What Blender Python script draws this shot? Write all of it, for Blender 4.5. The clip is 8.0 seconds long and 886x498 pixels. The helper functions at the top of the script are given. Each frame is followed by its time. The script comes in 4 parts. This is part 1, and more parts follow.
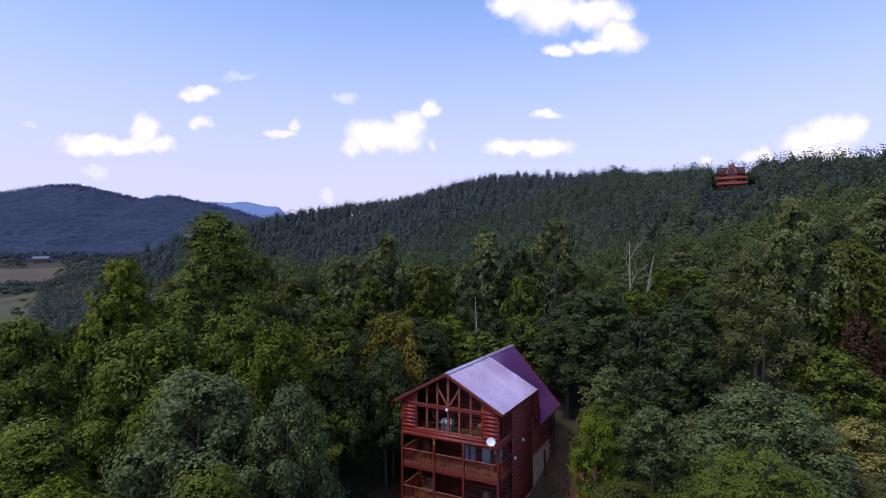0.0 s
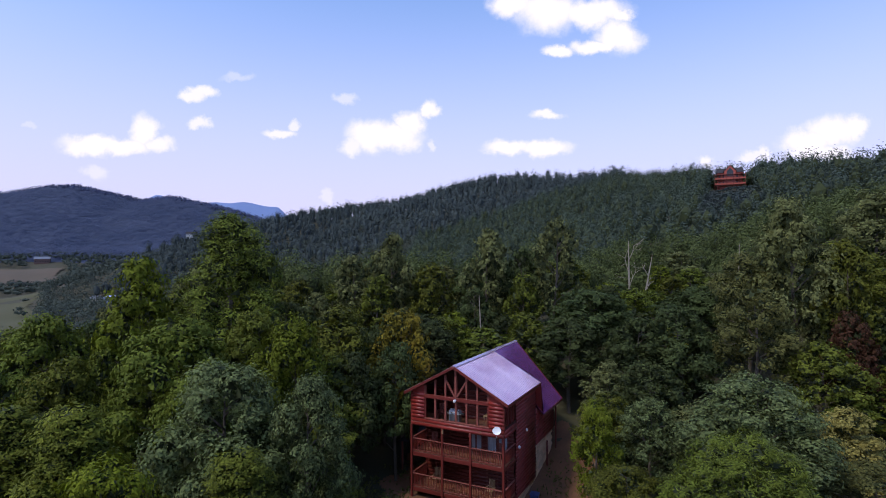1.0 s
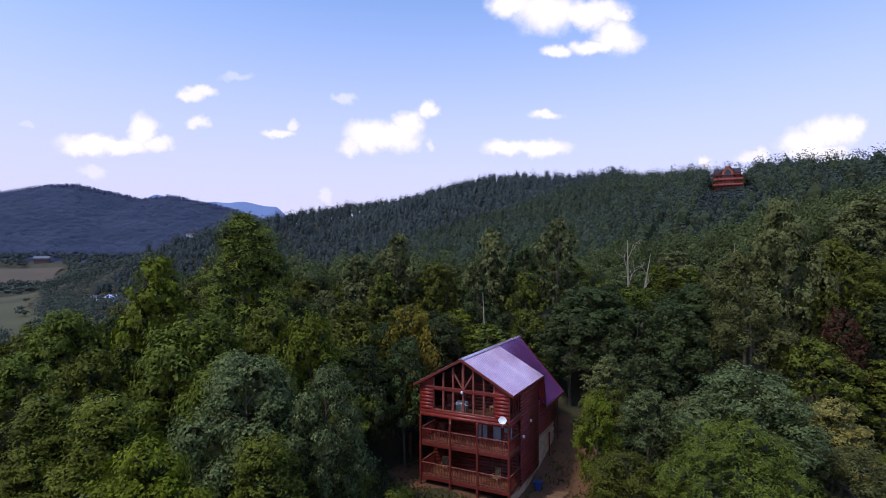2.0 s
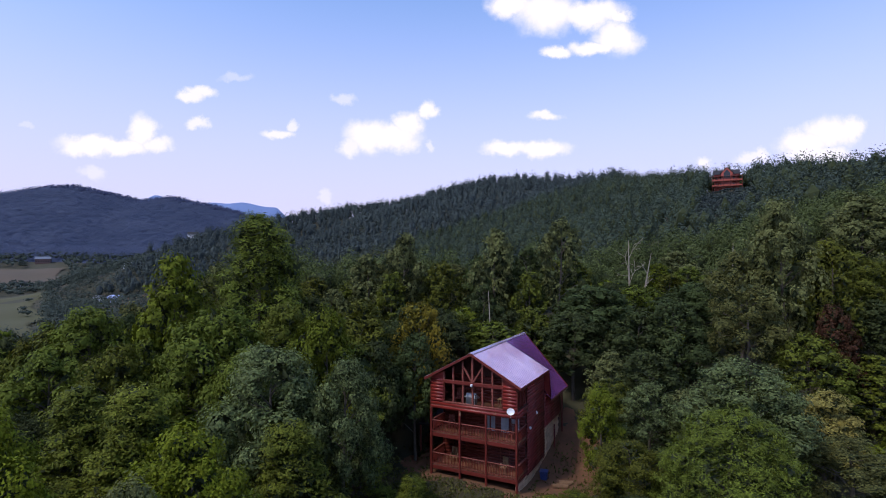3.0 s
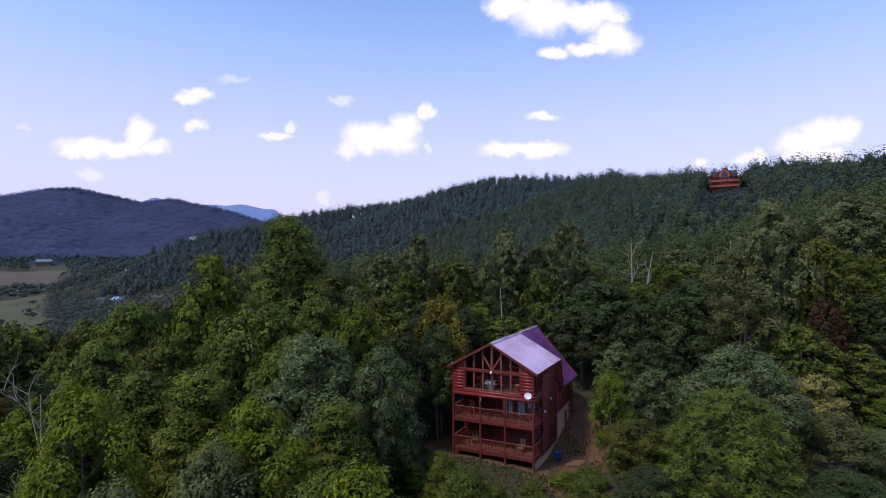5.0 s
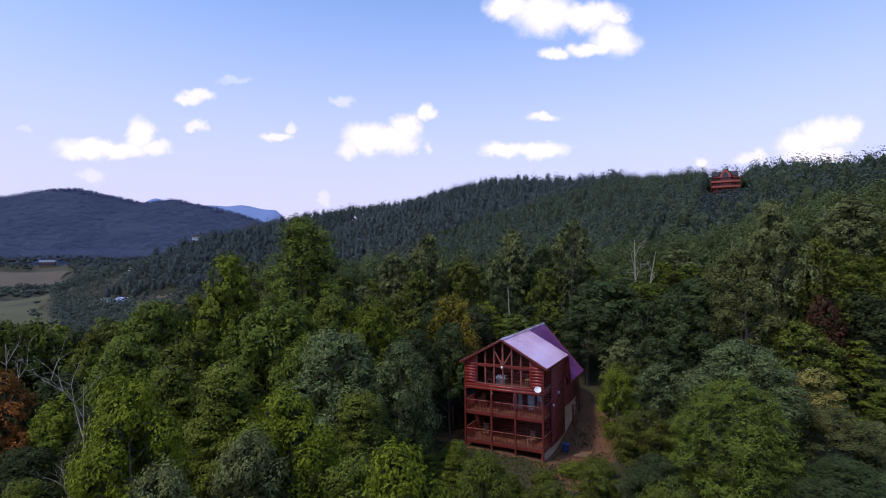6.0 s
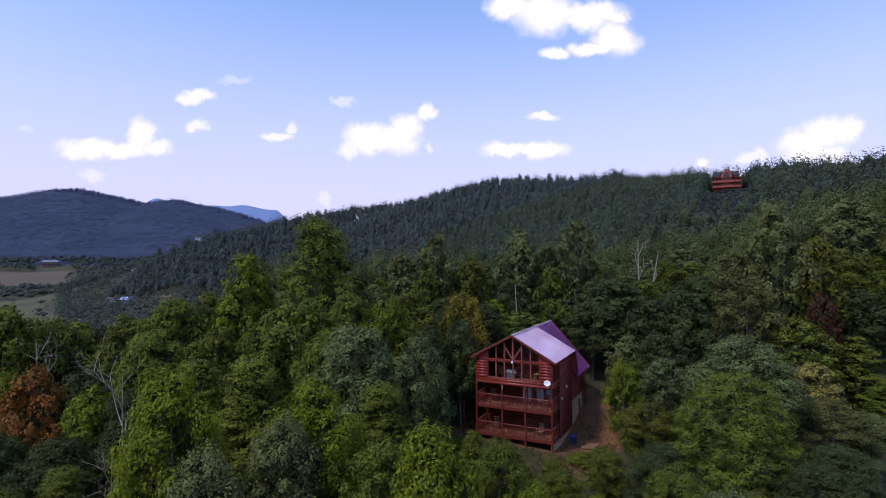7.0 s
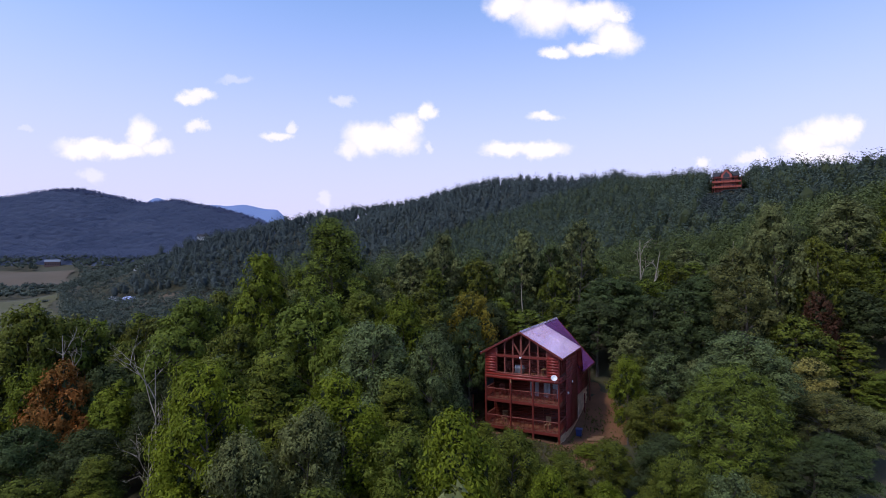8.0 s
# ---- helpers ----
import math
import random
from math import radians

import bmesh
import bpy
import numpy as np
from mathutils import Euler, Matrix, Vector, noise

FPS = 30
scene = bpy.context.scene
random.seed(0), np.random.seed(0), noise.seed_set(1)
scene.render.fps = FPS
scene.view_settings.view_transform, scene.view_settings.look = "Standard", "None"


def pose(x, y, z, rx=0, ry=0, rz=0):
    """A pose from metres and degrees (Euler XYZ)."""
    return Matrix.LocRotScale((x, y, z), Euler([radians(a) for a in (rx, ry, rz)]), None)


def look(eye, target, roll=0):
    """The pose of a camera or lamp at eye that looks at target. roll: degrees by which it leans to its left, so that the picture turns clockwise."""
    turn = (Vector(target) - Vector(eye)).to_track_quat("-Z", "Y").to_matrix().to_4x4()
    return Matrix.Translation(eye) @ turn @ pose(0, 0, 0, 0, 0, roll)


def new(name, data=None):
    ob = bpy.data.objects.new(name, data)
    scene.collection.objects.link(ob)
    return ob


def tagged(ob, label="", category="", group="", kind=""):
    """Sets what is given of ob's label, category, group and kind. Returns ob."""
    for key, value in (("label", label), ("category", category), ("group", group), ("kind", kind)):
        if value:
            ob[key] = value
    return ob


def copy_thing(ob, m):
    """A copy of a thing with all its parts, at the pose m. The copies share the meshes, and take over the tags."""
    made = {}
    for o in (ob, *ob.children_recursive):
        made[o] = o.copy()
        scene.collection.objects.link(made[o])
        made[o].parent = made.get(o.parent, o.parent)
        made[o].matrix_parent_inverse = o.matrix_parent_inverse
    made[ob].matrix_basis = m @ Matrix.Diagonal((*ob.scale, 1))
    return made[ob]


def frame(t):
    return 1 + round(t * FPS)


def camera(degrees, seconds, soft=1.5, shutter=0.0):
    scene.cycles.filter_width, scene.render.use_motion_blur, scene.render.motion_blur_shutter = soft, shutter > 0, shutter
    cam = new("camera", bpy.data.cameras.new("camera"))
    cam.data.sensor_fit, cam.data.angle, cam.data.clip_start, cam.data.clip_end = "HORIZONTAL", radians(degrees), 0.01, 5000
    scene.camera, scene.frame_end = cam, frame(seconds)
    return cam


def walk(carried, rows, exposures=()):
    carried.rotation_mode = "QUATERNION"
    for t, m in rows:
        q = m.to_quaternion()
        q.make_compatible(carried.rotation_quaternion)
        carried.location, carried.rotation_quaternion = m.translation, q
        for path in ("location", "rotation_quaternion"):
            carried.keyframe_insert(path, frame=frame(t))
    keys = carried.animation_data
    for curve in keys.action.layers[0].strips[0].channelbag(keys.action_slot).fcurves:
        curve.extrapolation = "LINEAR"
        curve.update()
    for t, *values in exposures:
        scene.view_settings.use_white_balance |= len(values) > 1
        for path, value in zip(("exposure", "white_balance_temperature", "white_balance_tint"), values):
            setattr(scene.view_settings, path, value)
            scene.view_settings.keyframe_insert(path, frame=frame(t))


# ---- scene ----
cam = camera(79.10, 8.0, soft=1.0)
# seconds, x, y, z, pitch, lean, yaw
ROWS = [
    (0, -0.018, -38.853, 19.023, 0.694, -0.153, 0.528),
    (0.5, -0.294, -39.849, 18.962, 0.670, -0.149, 0.382),
    (1, -0.606, -40.832, 18.895, 0.729, -0.173, 0.496),
    (1.5, -0.955, -41.803, 18.823, 0.709, -0.160, 0.406),
    (3, -2.206, -44.691, 18.586, 0.803, -0.105, 0.309),
    (3.5, -2.684, -45.654, 18.506, 0.845, -0.188, 0.275),
    (4, -3.189, -46.621, 18.430, 0.877, -0.278, 0.149),
    (4.5, -3.715, -47.594, 18.358, 0.895, -0.324, 0.106),
    (6, -5.384, -50.558, 18.183, 0.986, -0.385, 0.194),
    (6.5, -5.952, -51.563, 18.145, 0.969, -0.359, 0.234),
    (7, -6.518, -52.575, 18.120, 0.964, -0.416, 0.274),
    (7.5, -7.072, -53.595, 18.110, 0.972, -0.421, 0.253),
    (8, -7.610, -54.621, 18.118, 0.930, -0.407, 0.267),
]
walk(cam, [(t, pose(x, y, z, 90 + pitch, 0, yaw) @ pose(0, 0, 0, 0, 0, lean)) for t, x, y, z, pitch, lean, yaw in ROWS])

# ---- world, sun, exposure ----
SUN_ELEVATION, SUN_TURN = radians(54), radians(-128)
CLOUDS = [
    [(905, 12, 38, 24, 1), (968, 25, 60, 36, 1), (1045, 30, 62, 24, 1), (1095, 36, 24, 13, 1), (1092, 72, 40, 29, 1), (1052, 91, 46, 13, 1), (985, 98, 25, 11, 1)],
    [(652, 245, 40, 26, 1), (694, 250, 46, 21, 1), (724, 226, 26, 24, 1), (755, 200, 17, 15, 1), (618, 264, 18, 16, .8), (762, 264, 8, 8, .5)],
    [(900, 268, 42, 13, 1), (962, 270, 46, 14, 1), (965, 210, 28, 8, .9)],
    [(155, 260, 54, 16, 1), (212, 264, 50, 15, 1), (247, 236, 22, 28, 1), (277, 259, 26, 14, .9), (160, 310, 22, 13, .45), (40, 225, 14, 5, .25)],
    [(330, 175, 24, 11, .9), (350, 166, 24, 11, .9), (350, 223, 18, 9, .8), (493, 241, 28, 8, .85), (521, 228, 11, 8, .7), (412, 140, 28, 7, .3), (606, 180, 17, 9, .45), (580, 356, 10, 13, .4)],
    [(1420, 262, 42, 22, 1), (1468, 242, 44, 26, 1), (1504, 236, 22, 20, 1), (1445, 282, 60, 15, .9), (1332, 287, 30, 9, .7), (1347, 279, 12, 11, .8), (1245, 294, 14, 10, .8)],
]


def link(tree, a, b):
    tree.links.new(a, b)


def node(tree, kind, **values):
    n = tree.nodes.new(kind)
    for key, value in values.items():
        setattr(n, key, value)
    return n


def maths(tree, op, a, b=None, clamp=False):
    n = node(tree, "ShaderNodeMath", operation=op, use_clamp=clamp)
    for i, v in enumerate((a, b)):
        if v is None:
            continue
        if isinstance(v, (int, float)):
            n.inputs[i].default_value = v
        else:
            link(tree, v, n.inputs[i])
    return n.outputs[0]


def make_world():
    w = bpy.data.worlds.new("sky")
    scene.world = w
    w.use_nodes = True
    t = w.node_tree
    t.nodes.clear()
    sky = node(t, "ShaderNodeTexSky", sky_type="NISHITA", sun_disc=False)
    sky.sun_elevation, sky.sun_rotation = SUN_ELEVATION, SUN_TURN
    sky.air_density, sky.dust_density, sky.ozone_density, sky.altitude = 1.0, 1.6, 2.5, 300
    co = node(t, "ShaderNodeTexCoord")
    sep = node(t, "ShaderNodeSeparateXYZ")
    link(t, co.outputs["Generated"], sep.inputs[0])
    ahead = maths(t, "MAXIMUM", sep.outputs[1], 0.05)
    u, v = maths(t, "DIVIDE", sep.outputs[0], ahead), maths(t, "DIVIDE", sep.outputs[2], ahead)
    flat = node(t, "ShaderNodeCombineXYZ")
    link(t, u, flat.inputs[0]), link(t, v, flat.inputs[1])
    coarse = node(t, "ShaderNodeTexNoise", noise_dimensions="2D")
    coarse.inputs["Scale"].default_value, coarse.inputs["Detail"].default_value = 22, 8
    coarse.inputs["Roughness"].default_value = 0.62
    link(t, flat.outputs[0], coarse.inputs["Vector"])
    shift = node(t, "ShaderNodeVectorMath", operation="SUBTRACT")
    link(t, coarse.outputs["Color"], shift.inputs[0])
    shift.inputs[1].default_value = (0.5, 0.5, 0.5)
    size = node(t, "ShaderNodeVectorMath", operation="MULTIPLY")
    link(t, shift.outputs[0], size.inputs[0])
    size.inputs[1].default_value = (0.046, 0.036, 0)
    moved = node(t, "ShaderNodeVectorMath", operation="ADD")
    link(t, flat.outputs[0], moved.inputs[0]), link(t, size.outputs[0], moved.inputs[1])
    total = None
    for cloud in CLOUDS:
        for px, py, rx, ry, dense in cloud:
            off = node(t, "ShaderNodeVectorMath", operation="SUBTRACT")
            link(t, moved.outputs[0], off.inputs[0])
            off.inputs[1].default_value = ((px - 784) / 949 - 0.0048, (460 - py) / 949, 0)
            scaled = node(t, "ShaderNodeVectorMath", operation="MULTIPLY")
            link(t, off.outputs[0], scaled.inputs[0])
            scaled.inputs[1].default_value = (949 / rx, 949 / ry, 0)
            far = node(t, "ShaderNodeVectorMath", operation="LENGTH")
            link(t, scaled.outputs[0], far.inputs[0])
            edge = node(t, "ShaderNodeMapRange", interpolation_type="SMOOTHSTEP")
            edge.inputs["From Min"].default_value, edge.inputs["From Max"].default_value = 1.42, 0.50
            edge.inputs["To Max"].default_value = dense
            link(t, far.outputs["Value"], edge.inputs["Value"])
            total = edge.outputs[0] if total is None else maths(t, "MAXIMUM", total, edge.outputs[0])
    front = maths(t, "GREATER_THAN", sep.outputs[1], 0.1)
    cover = maths(t, "MULTIPLY", total, front, clamp=True)
    tint = node(t, "ShaderNodeMix", data_type="RGBA", blend_type="MULTIPLY")
    tint.inputs["Factor"].default_value = 1
    tint.inputs["B"].default_value = SKY_TINT
    link(t, sky.outputs[0], tint.inputs["A"])
    haze = node(t, "ShaderNodeMapRange", interpolation_type="SMOOTHSTEP")
    haze.inputs["From Min"].default_value, haze.inputs["From Max"].default_value = 0.55, 0.0
    haze.inputs["To Max"].default_value = HAZE
    link(t, sep.outputs[2], haze.inputs["Value"])
    hazy = node(t, "ShaderNodeMix", data_type="RGBA")
    link(t, haze.outputs[0], hazy.inputs["Factor"]), link(t, tint.outputs["Result"], hazy.inputs["A"])
    hazy.inputs["B"].default_value = HAZE_COLOUR
    mix = node(t, "ShaderNodeMix", data_type="RGBA")
    link(t, cover, mix.inputs["Factor"]), link(t, hazy.outputs["Result"], mix.inputs["A"])
    mix.inputs["B"].default_value = CLOUD_COLOUR
    bg = node(t, "ShaderNodeBackground")
    bg.inputs["Strength"].default_value = SKY_STRENGTH
    link(t, mix.outputs["Result"], bg.inputs["Color"])
    out = node(t, "ShaderNodeOutputWorld")
    link(t, bg.outputs[0], out.inputs["Surface"])


SKY_STRENGTH = 0.12
SKY_TINT = (1.6, 1.88, 2.3, 1)
HAZE, HAZE_COLOUR, CLOUD_COLOUR = 0.94, (6.3, 5.8, 8.7, 1), (9.0, 8.5, 9.2, 1)
make_world()
sun = new("sun", bpy.data.lights.new("sun", "SUN"))
sun.data.energy, sun.data.angle, sun.data.color = 2.1, radians(7), (1.0, 0.91, 0.78)
sun.matrix_basis = look((0, 0, 0), (-math.sin(SUN_TURN) * math.cos(SUN_ELEVATION), -math.cos(SUN_TURN) * math.cos(SUN_ELEVATION), -math.sin(SUN_ELEVATION)))


# ---- materials ----
def material(name, colour, other=None, rough=0.7, metal=0.0, scale=3.0, amount=0.5, bump=0.2, fine=12.0, spread=0.0, island=0.0, through_light=0.0, spec=0.4, stretch=(1, 1, 1)):
    """colour to other by noise at two scales; spread: by object; island: by loose piece; through_light: share of translucency."""
    m = bpy.data.materials.new(name)
    m.use_nodes = True
    t = m.node_tree
    b = t.nodes["Principled BSDF"]
    geo = node(t, "ShaderNodeNewGeometry")
    mapping = node(t, "ShaderNodeMapping")
    mapping.inputs["Scale"].default_value = stretch
    co = node(t, "ShaderNodeTexCoord")
    link(t, co.outputs["Object"] if stretch != (1, 1, 1) else geo.outputs["Position"], mapping.inputs["Vector"])
    big = node(t, "ShaderNodeTexNoise")
    big.inputs["Scale"].default_value, big.inputs["Detail"].default_value = scale, 5
    small = node(t, "ShaderNodeTexNoise")
    small.inputs["Scale"].default_value, small.inputs["Detail"].default_value = scale * fine, 3
    for n in (big, small):
        link(t, mapping.outputs[0], n.inputs["Vector"])
    f = maths(t, "ADD", maths(t, "MULTIPLY", big.outputs[0], 1.3), maths(t, "MULTIPLY", small.outputs[0], 0.5))
    f = maths(t, "SUBTRACT", f, 0.4, clamp=True)
    mix = node(t, "ShaderNodeMix", data_type="RGBA")
    mix.inputs["A"].default_value = (*colour, 1)
    mix.inputs["B"].default_value = (*(other or [c * (1 - amount) for c in colour]), 1)
    link(t, f, mix.inputs["Factor"])
    result = mix.outputs["Result"]
    if spread or island:
        info = node(t, "ShaderNodeObjectInfo")
        hsv = node(t, "ShaderNodeHueSaturation")
        value = maths(t, "ADD", maths(t, "MULTIPLY", info.outputs["Random"], spread), maths(t, "MULTIPLY", geo.outputs["Random Per Island"], island))
        value = maths(t, "ADD", value, 1 - (spread + island) / 2)
        link(t, value, hsv.inputs["Value"])
        turned = maths(t, "ADD", maths(t, "MULTIPLY", info.outputs["Random"], 0.035 if spread > 0.3 else 0.0), 0.5 - (0.014 if spread > 0.3 else 0.0))
        link(t, turned, hsv.inputs["Hue"])
        link(t, result, hsv.inputs["Color"])
        result = hsv.outputs[0]
    link(t, result, b.inputs["Base Color"])
    b.inputs["Roughness"].default_value, b.inputs["Metallic"].default_value = rough, metal
    b.inputs["Specular IOR Level"].default_value = spec
    if bump:
        bp = node(t, "ShaderNodeBump")
        bp.inputs["Strength"].default_value, bp.inputs["Distance"].default_value = bump, 0.03
        link(t, small.outputs[0], bp.inputs["Height"])
        link(t, bp.outputs[0], b.inputs["Normal"])
    if through_light:
        tr = node(t, "ShaderNodeBsdfTranslucent")
        link(t, result, tr.inputs["Color"])
        ms = node(t, "ShaderNodeMixShader")
        ms.inputs[0].default_value = through_light
        link(t, b.outputs[0], ms.inputs[1]), link(t, tr.outputs[0], ms.inputs[2])
        link(t, ms.outputs[0], t.nodes["Material Output"].inputs["Surface"])
    return m


def leaf_material(name, colour, other, through_light=0.25, spec=0.12, spread=0.5, island=0.8, scale=0.35):
    return material(name, colour, other, rough=0.75, scale=scale, bump=0, fine=6, spread=spread, island=island, through_light=through_light, spec=spec)


LEAF = {
    "oak": leaf_material("oak_leaf", (0.128, 0.139, 0.018), (0.064, 0.075, 0.012)),
    "dark": leaf_material("dark_leaf", (0.068, 0.085, 0.026), (0.033, 0.044, 0.017)),
    "silver": leaf_material("silver_leaf", (0.152, 0.186, 0.068), (0.056, 0.076, 0.025), spread=0.2, island=1.0, spec=0.2),
    "bright": leaf_material("bright_leaf", (0.165, 0.193, 0.011), (0.082, 0.104, 0.009), spread=0.25),
    "pale": leaf_material("pale_leaf", (0.163, 0.172, 0.061), (0.074, 0.085, 0.031), spread=0.2),
    "olive": leaf_material("olive_leaf", (0.132, 0.130, 0.038), (0.066, 0.070, 0.022), spread=0.2),
    "gold": leaf_material("gold_leaf", (0.200, 0.150, 0.014), (0.098, 0.090, 0.014), spread=0.1),
    "straw": leaf_material("straw_leaf", (0.350, 0.285, 0.080), (0.130, 0.128, 0.035), spread=0.1),
    "orange": leaf_material("orange_leaf", (0.360, 0.110, 0.026), (0.090, 0.082, 0.020), spread=0.1),
    "pine": leaf_material("pine_needle", (0.138, 0.170, 0.020), (0.060, 0.080, 0.013), spread=0.2, through_light=0.12),
    "hemlock": leaf_material("hemlock_needle", (0.132, 0.147, 0.015), (0.058, 0.071, 0.011), spread=0.25, through_light=0.12),
    "lime": leaf_material("lime_leaf", (0.146, 0.172, 0.013), (0.074, 0.093, 0.010), spread=0.25),
    "rust": leaf_material("rusty_leaf", (0.070, 0.026, 0.015), (0.045, 0.026, 0.012), spread=0.1),
    "mid": leaf_material("upper_leaf", (0.101, 0.120, 0.037), (0.052, 0.066, 0.024), island=0.9),
    # the next three leaf colours are greyed and blued to hold air haze
    "slope": leaf_material("hazy_hillside_leaf", (0.078, 0.098, 0.064), (0.028, 0.040, 0.037), island=0.7, scale=0.035),
    "far": leaf_material("hazy_far_leaf", (0.076, 0.094, 0.084), (0.036, 0.048, 0.054), island=0.45, scale=0.05),
    "valley": leaf_material("hazy_valley_leaf", (0.096, 0.118, 0.088), (0.056, 0.072, 0.064), island=0.45, scale=0.03),
    # the far hill's blue is air haze put into the leaf colour
    "blue": leaf_material("hazy_distant_leaf", (0.126, 0.146, 0.240), (0.064, 0.082, 0.160), island=0.12, scale=0.014, through_light=0.45),
}
# inner leaves and cores: crown shade put into a dark green
CROWN_SHADE = material("inner_shade_foliage", (0.040, 0.052, 0.016), (0.022, 0.030, 0.010), rough=0.95, scale=1.0, bump=0)
BARK = material("bark", (0.13, 0.105, 0.085), (0.06, 0.05, 0.042), rough=0.9, scale=2, bump=0.5)
DEADWOOD = material("dead_wood", (0.38, 0.32, 0.26), (0.20, 0.17, 0.14), rough=0.85, scale=2, bump=0.3)
LOG = material("stained_log", (0.275, 0.028, 0.021), (0.14, 0.017, 0.014), rough=0.42, scale=1.2, bump=0.25, spread=0.28, stretch=(0.5, 4, 4), spec=0.5)
# the same stained log, darkened in colour to stand for shade inside the porches
SHADED_LOG = material("shaded_log", (0.17, 0.028, 0.020), (0.09, 0.018, 0.014), rough=0.5, scale=1.2, bump=0.25, spread=0.28, stretch=(0.5, 4, 4))
TIMBER = material("stained_timber", (0.17, 0.024, 0.018), (0.09, 0.015, 0.012), rough=0.5, scale=2, bump=0.2, spread=0.15)
TRIM = material("weathered_trim", (0.25, 0.070, 0.052), (0.15, 0.040, 0.032), rough=0.6, scale=2, bump=0.2)
DECKING = material("deck_boards", (0.26, 0.110, 0.060), (0.15, 0.065, 0.040), rough=0.65, scale=1.5, bump=0.3)
# reflections put into colour: front roof paler for sky, rear darker for trees
METAL_ROOF = material("painted_metal_roof", (0.95, 0.76, 0.82), (0.62, 0.38, 0.52), rough=0.2, metal=0.72, scale=0.5, bump=0.04, spread=0.06, spec=0.7)
REAR_ROOF = material("dim_sheen_metal_roof", (0.40, 0.17, 0.37), (0.28, 0.11, 0.27), rough=0.2, metal=0.85, scale=0.5, bump=0.04, spread=0.06, spec=0.7)
# boards behind the logs, their colour darkened to stand for porch shade
SHADED_BOARD = material("shaded_inner_wall", (0.07, 0.020, 0.015), (0.04, 0.013, 0.011), rough=0.6, scale=1.5, bump=0.3)
STONE = material("parged_block", (0.85, 0.59, 0.37), (0.62, 0.42, 0.27), rough=0.9, scale=1.5, bump=0.5, spread=0.25)
MORTAR = material("mortar", (0.70, 0.50, 0.34), (0.52, 0.37, 0.26), rough=0.95, scale=3, bump=0.3)
WHITE = material("white_enamel", (0.74, 0.74, 0.76), (0.62, 0.62, 0.64), rough=0.4, scale=4, bump=0)
GREY_METAL = material("grey_metal", (0.30, 0.31, 0.33), (0.20, 0.20, 0.22), rough=0.4, metal=0.7, scale=4, bump=0.05)
BLUE_PLASTIC = material("blue_plastic", (0.036, 0.058, 0.20), (0.022, 0.038, 0.13), rough=0.45, scale=4, bump=0.05)
CURTAIN = material("curtain_cloth", (0.42, 0.44, 0.50), (0.28, 0.30, 0.35), rough=0.9, scale=2, bump=0.2)
SHINGLE = material("dark_shingle", (0.040, 0.036, 0.040), (0.022, 0.02, 0.024), rough=0.9, scale=2, bump=0.4)
CUT_WOOD = material("cut_wood", (0.34, 0.21, 0.12), (0.20, 0.13, 0.07), rough=0.8, scale=3, bump=0.3)
FELLED = material("felled_wood", (0.21, 0.115, 0.062), (0.10, 0.058, 0.034), rough=0.85, scale=4, bump=0.4)
FLOOR_OF_FOREST = material("forest_floor", (0.062, 0.048, 0.028), (0.028, 0.034, 0.014), rough=0.95, scale=0.25, bump=0.6)
EARTH = material("red_earth", (0.20, 0.084, 0.042), (0.075, 0.042, 0.023), rough=0.95, scale=0.6, bump=0.6, fine=9)
YARD = material("yard_grass", (0.032, 0.037, 0.012), (0.060, 0.036, 0.020), rough=0.95, scale=0.5, bump=0.6, fine=9)
PASTURE = material("dry_pasture", (0.100, 0.070, 0.046), (0.066, 0.054, 0.034), rough=0.95, scale=0.03, bump=0.1, fine=20)
MEADOW = material("green_meadow", (0.058, 0.060, 0.018), (0.078, 0.066, 0.025), rough=0.95, scale=0.03, bump=0.1, fine=20)
HAZY_MOUNTAIN = material("hazy_blue_mountain", (0.16, 0.22, 0.40), (0.13, 0.19, 0.36), rough=1, scale=0.004, bump=0)
GLASS = bpy.data.materials.new("window_glass")
GLASS.use_nodes = True
_g = GLASS.node_tree.nodes["Principled BSDF"]
_g.inputs["Base Color"].default_value, _g.inputs["Roughness"].default_value = (0.02, 0.024, 0.03, 1), 0.06


# ---- shape helpers ----
def mesh_object(name, verts, faces, mat, parent=None, label="", smooth=False):
    me = bpy.data.meshes.new(name)
    me.from_pydata([tuple(v) for v in verts], [], [tuple(f) for f in faces])
    me.update()
    me.materials.append(mat)
    if smooth:
        me.shade_smooth()
    ob = new(name, me)
    ob.parent = parent
    if label:
        ob["label"] = label
    return ob


def part(name, bm, mat, parent, label="", bevel=0.0):
    me = bpy.data.meshes.new(name)
    if bevel:
        bmesh.ops.bevel(bm, geom=bm.edges[:], offset=bevel, segments=1, affect="EDGES")
    bm.to_mesh(me)
    bm.free()
    me.materials.append(mat)
    ob = new(name, me)
    ob.parent = parent
    if label:
        ob["label"] = label
    return ob


def shared(name, source, parent, m, label=""):
    """Another object on the same mesh."""
    ob = new(name, source.data)
    ob.parent = parent
    ob.matrix_basis = m
    if label:
        ob["label"] = label
    return ob


def empty(name, m, label, category, group="", kind=""):
    ob = new(name)
    ob.empty_display_size = 0.3
    ob.matrix_basis = m
    return tagged(ob, label, category, group, kind)


def box(bm, x0, x1, y0, y1, z0, z1):
    r = bmesh.ops.create_cube(bm, size=1.0, matrix=Matrix.Translation(((x0 + x1) / 2, (y0 + y1) / 2, (z0 + z1) / 2)) @ Matrix.Diagonal((x1 - x0, y1 - y0, z1 - z0, 1)))
    return r["verts"]


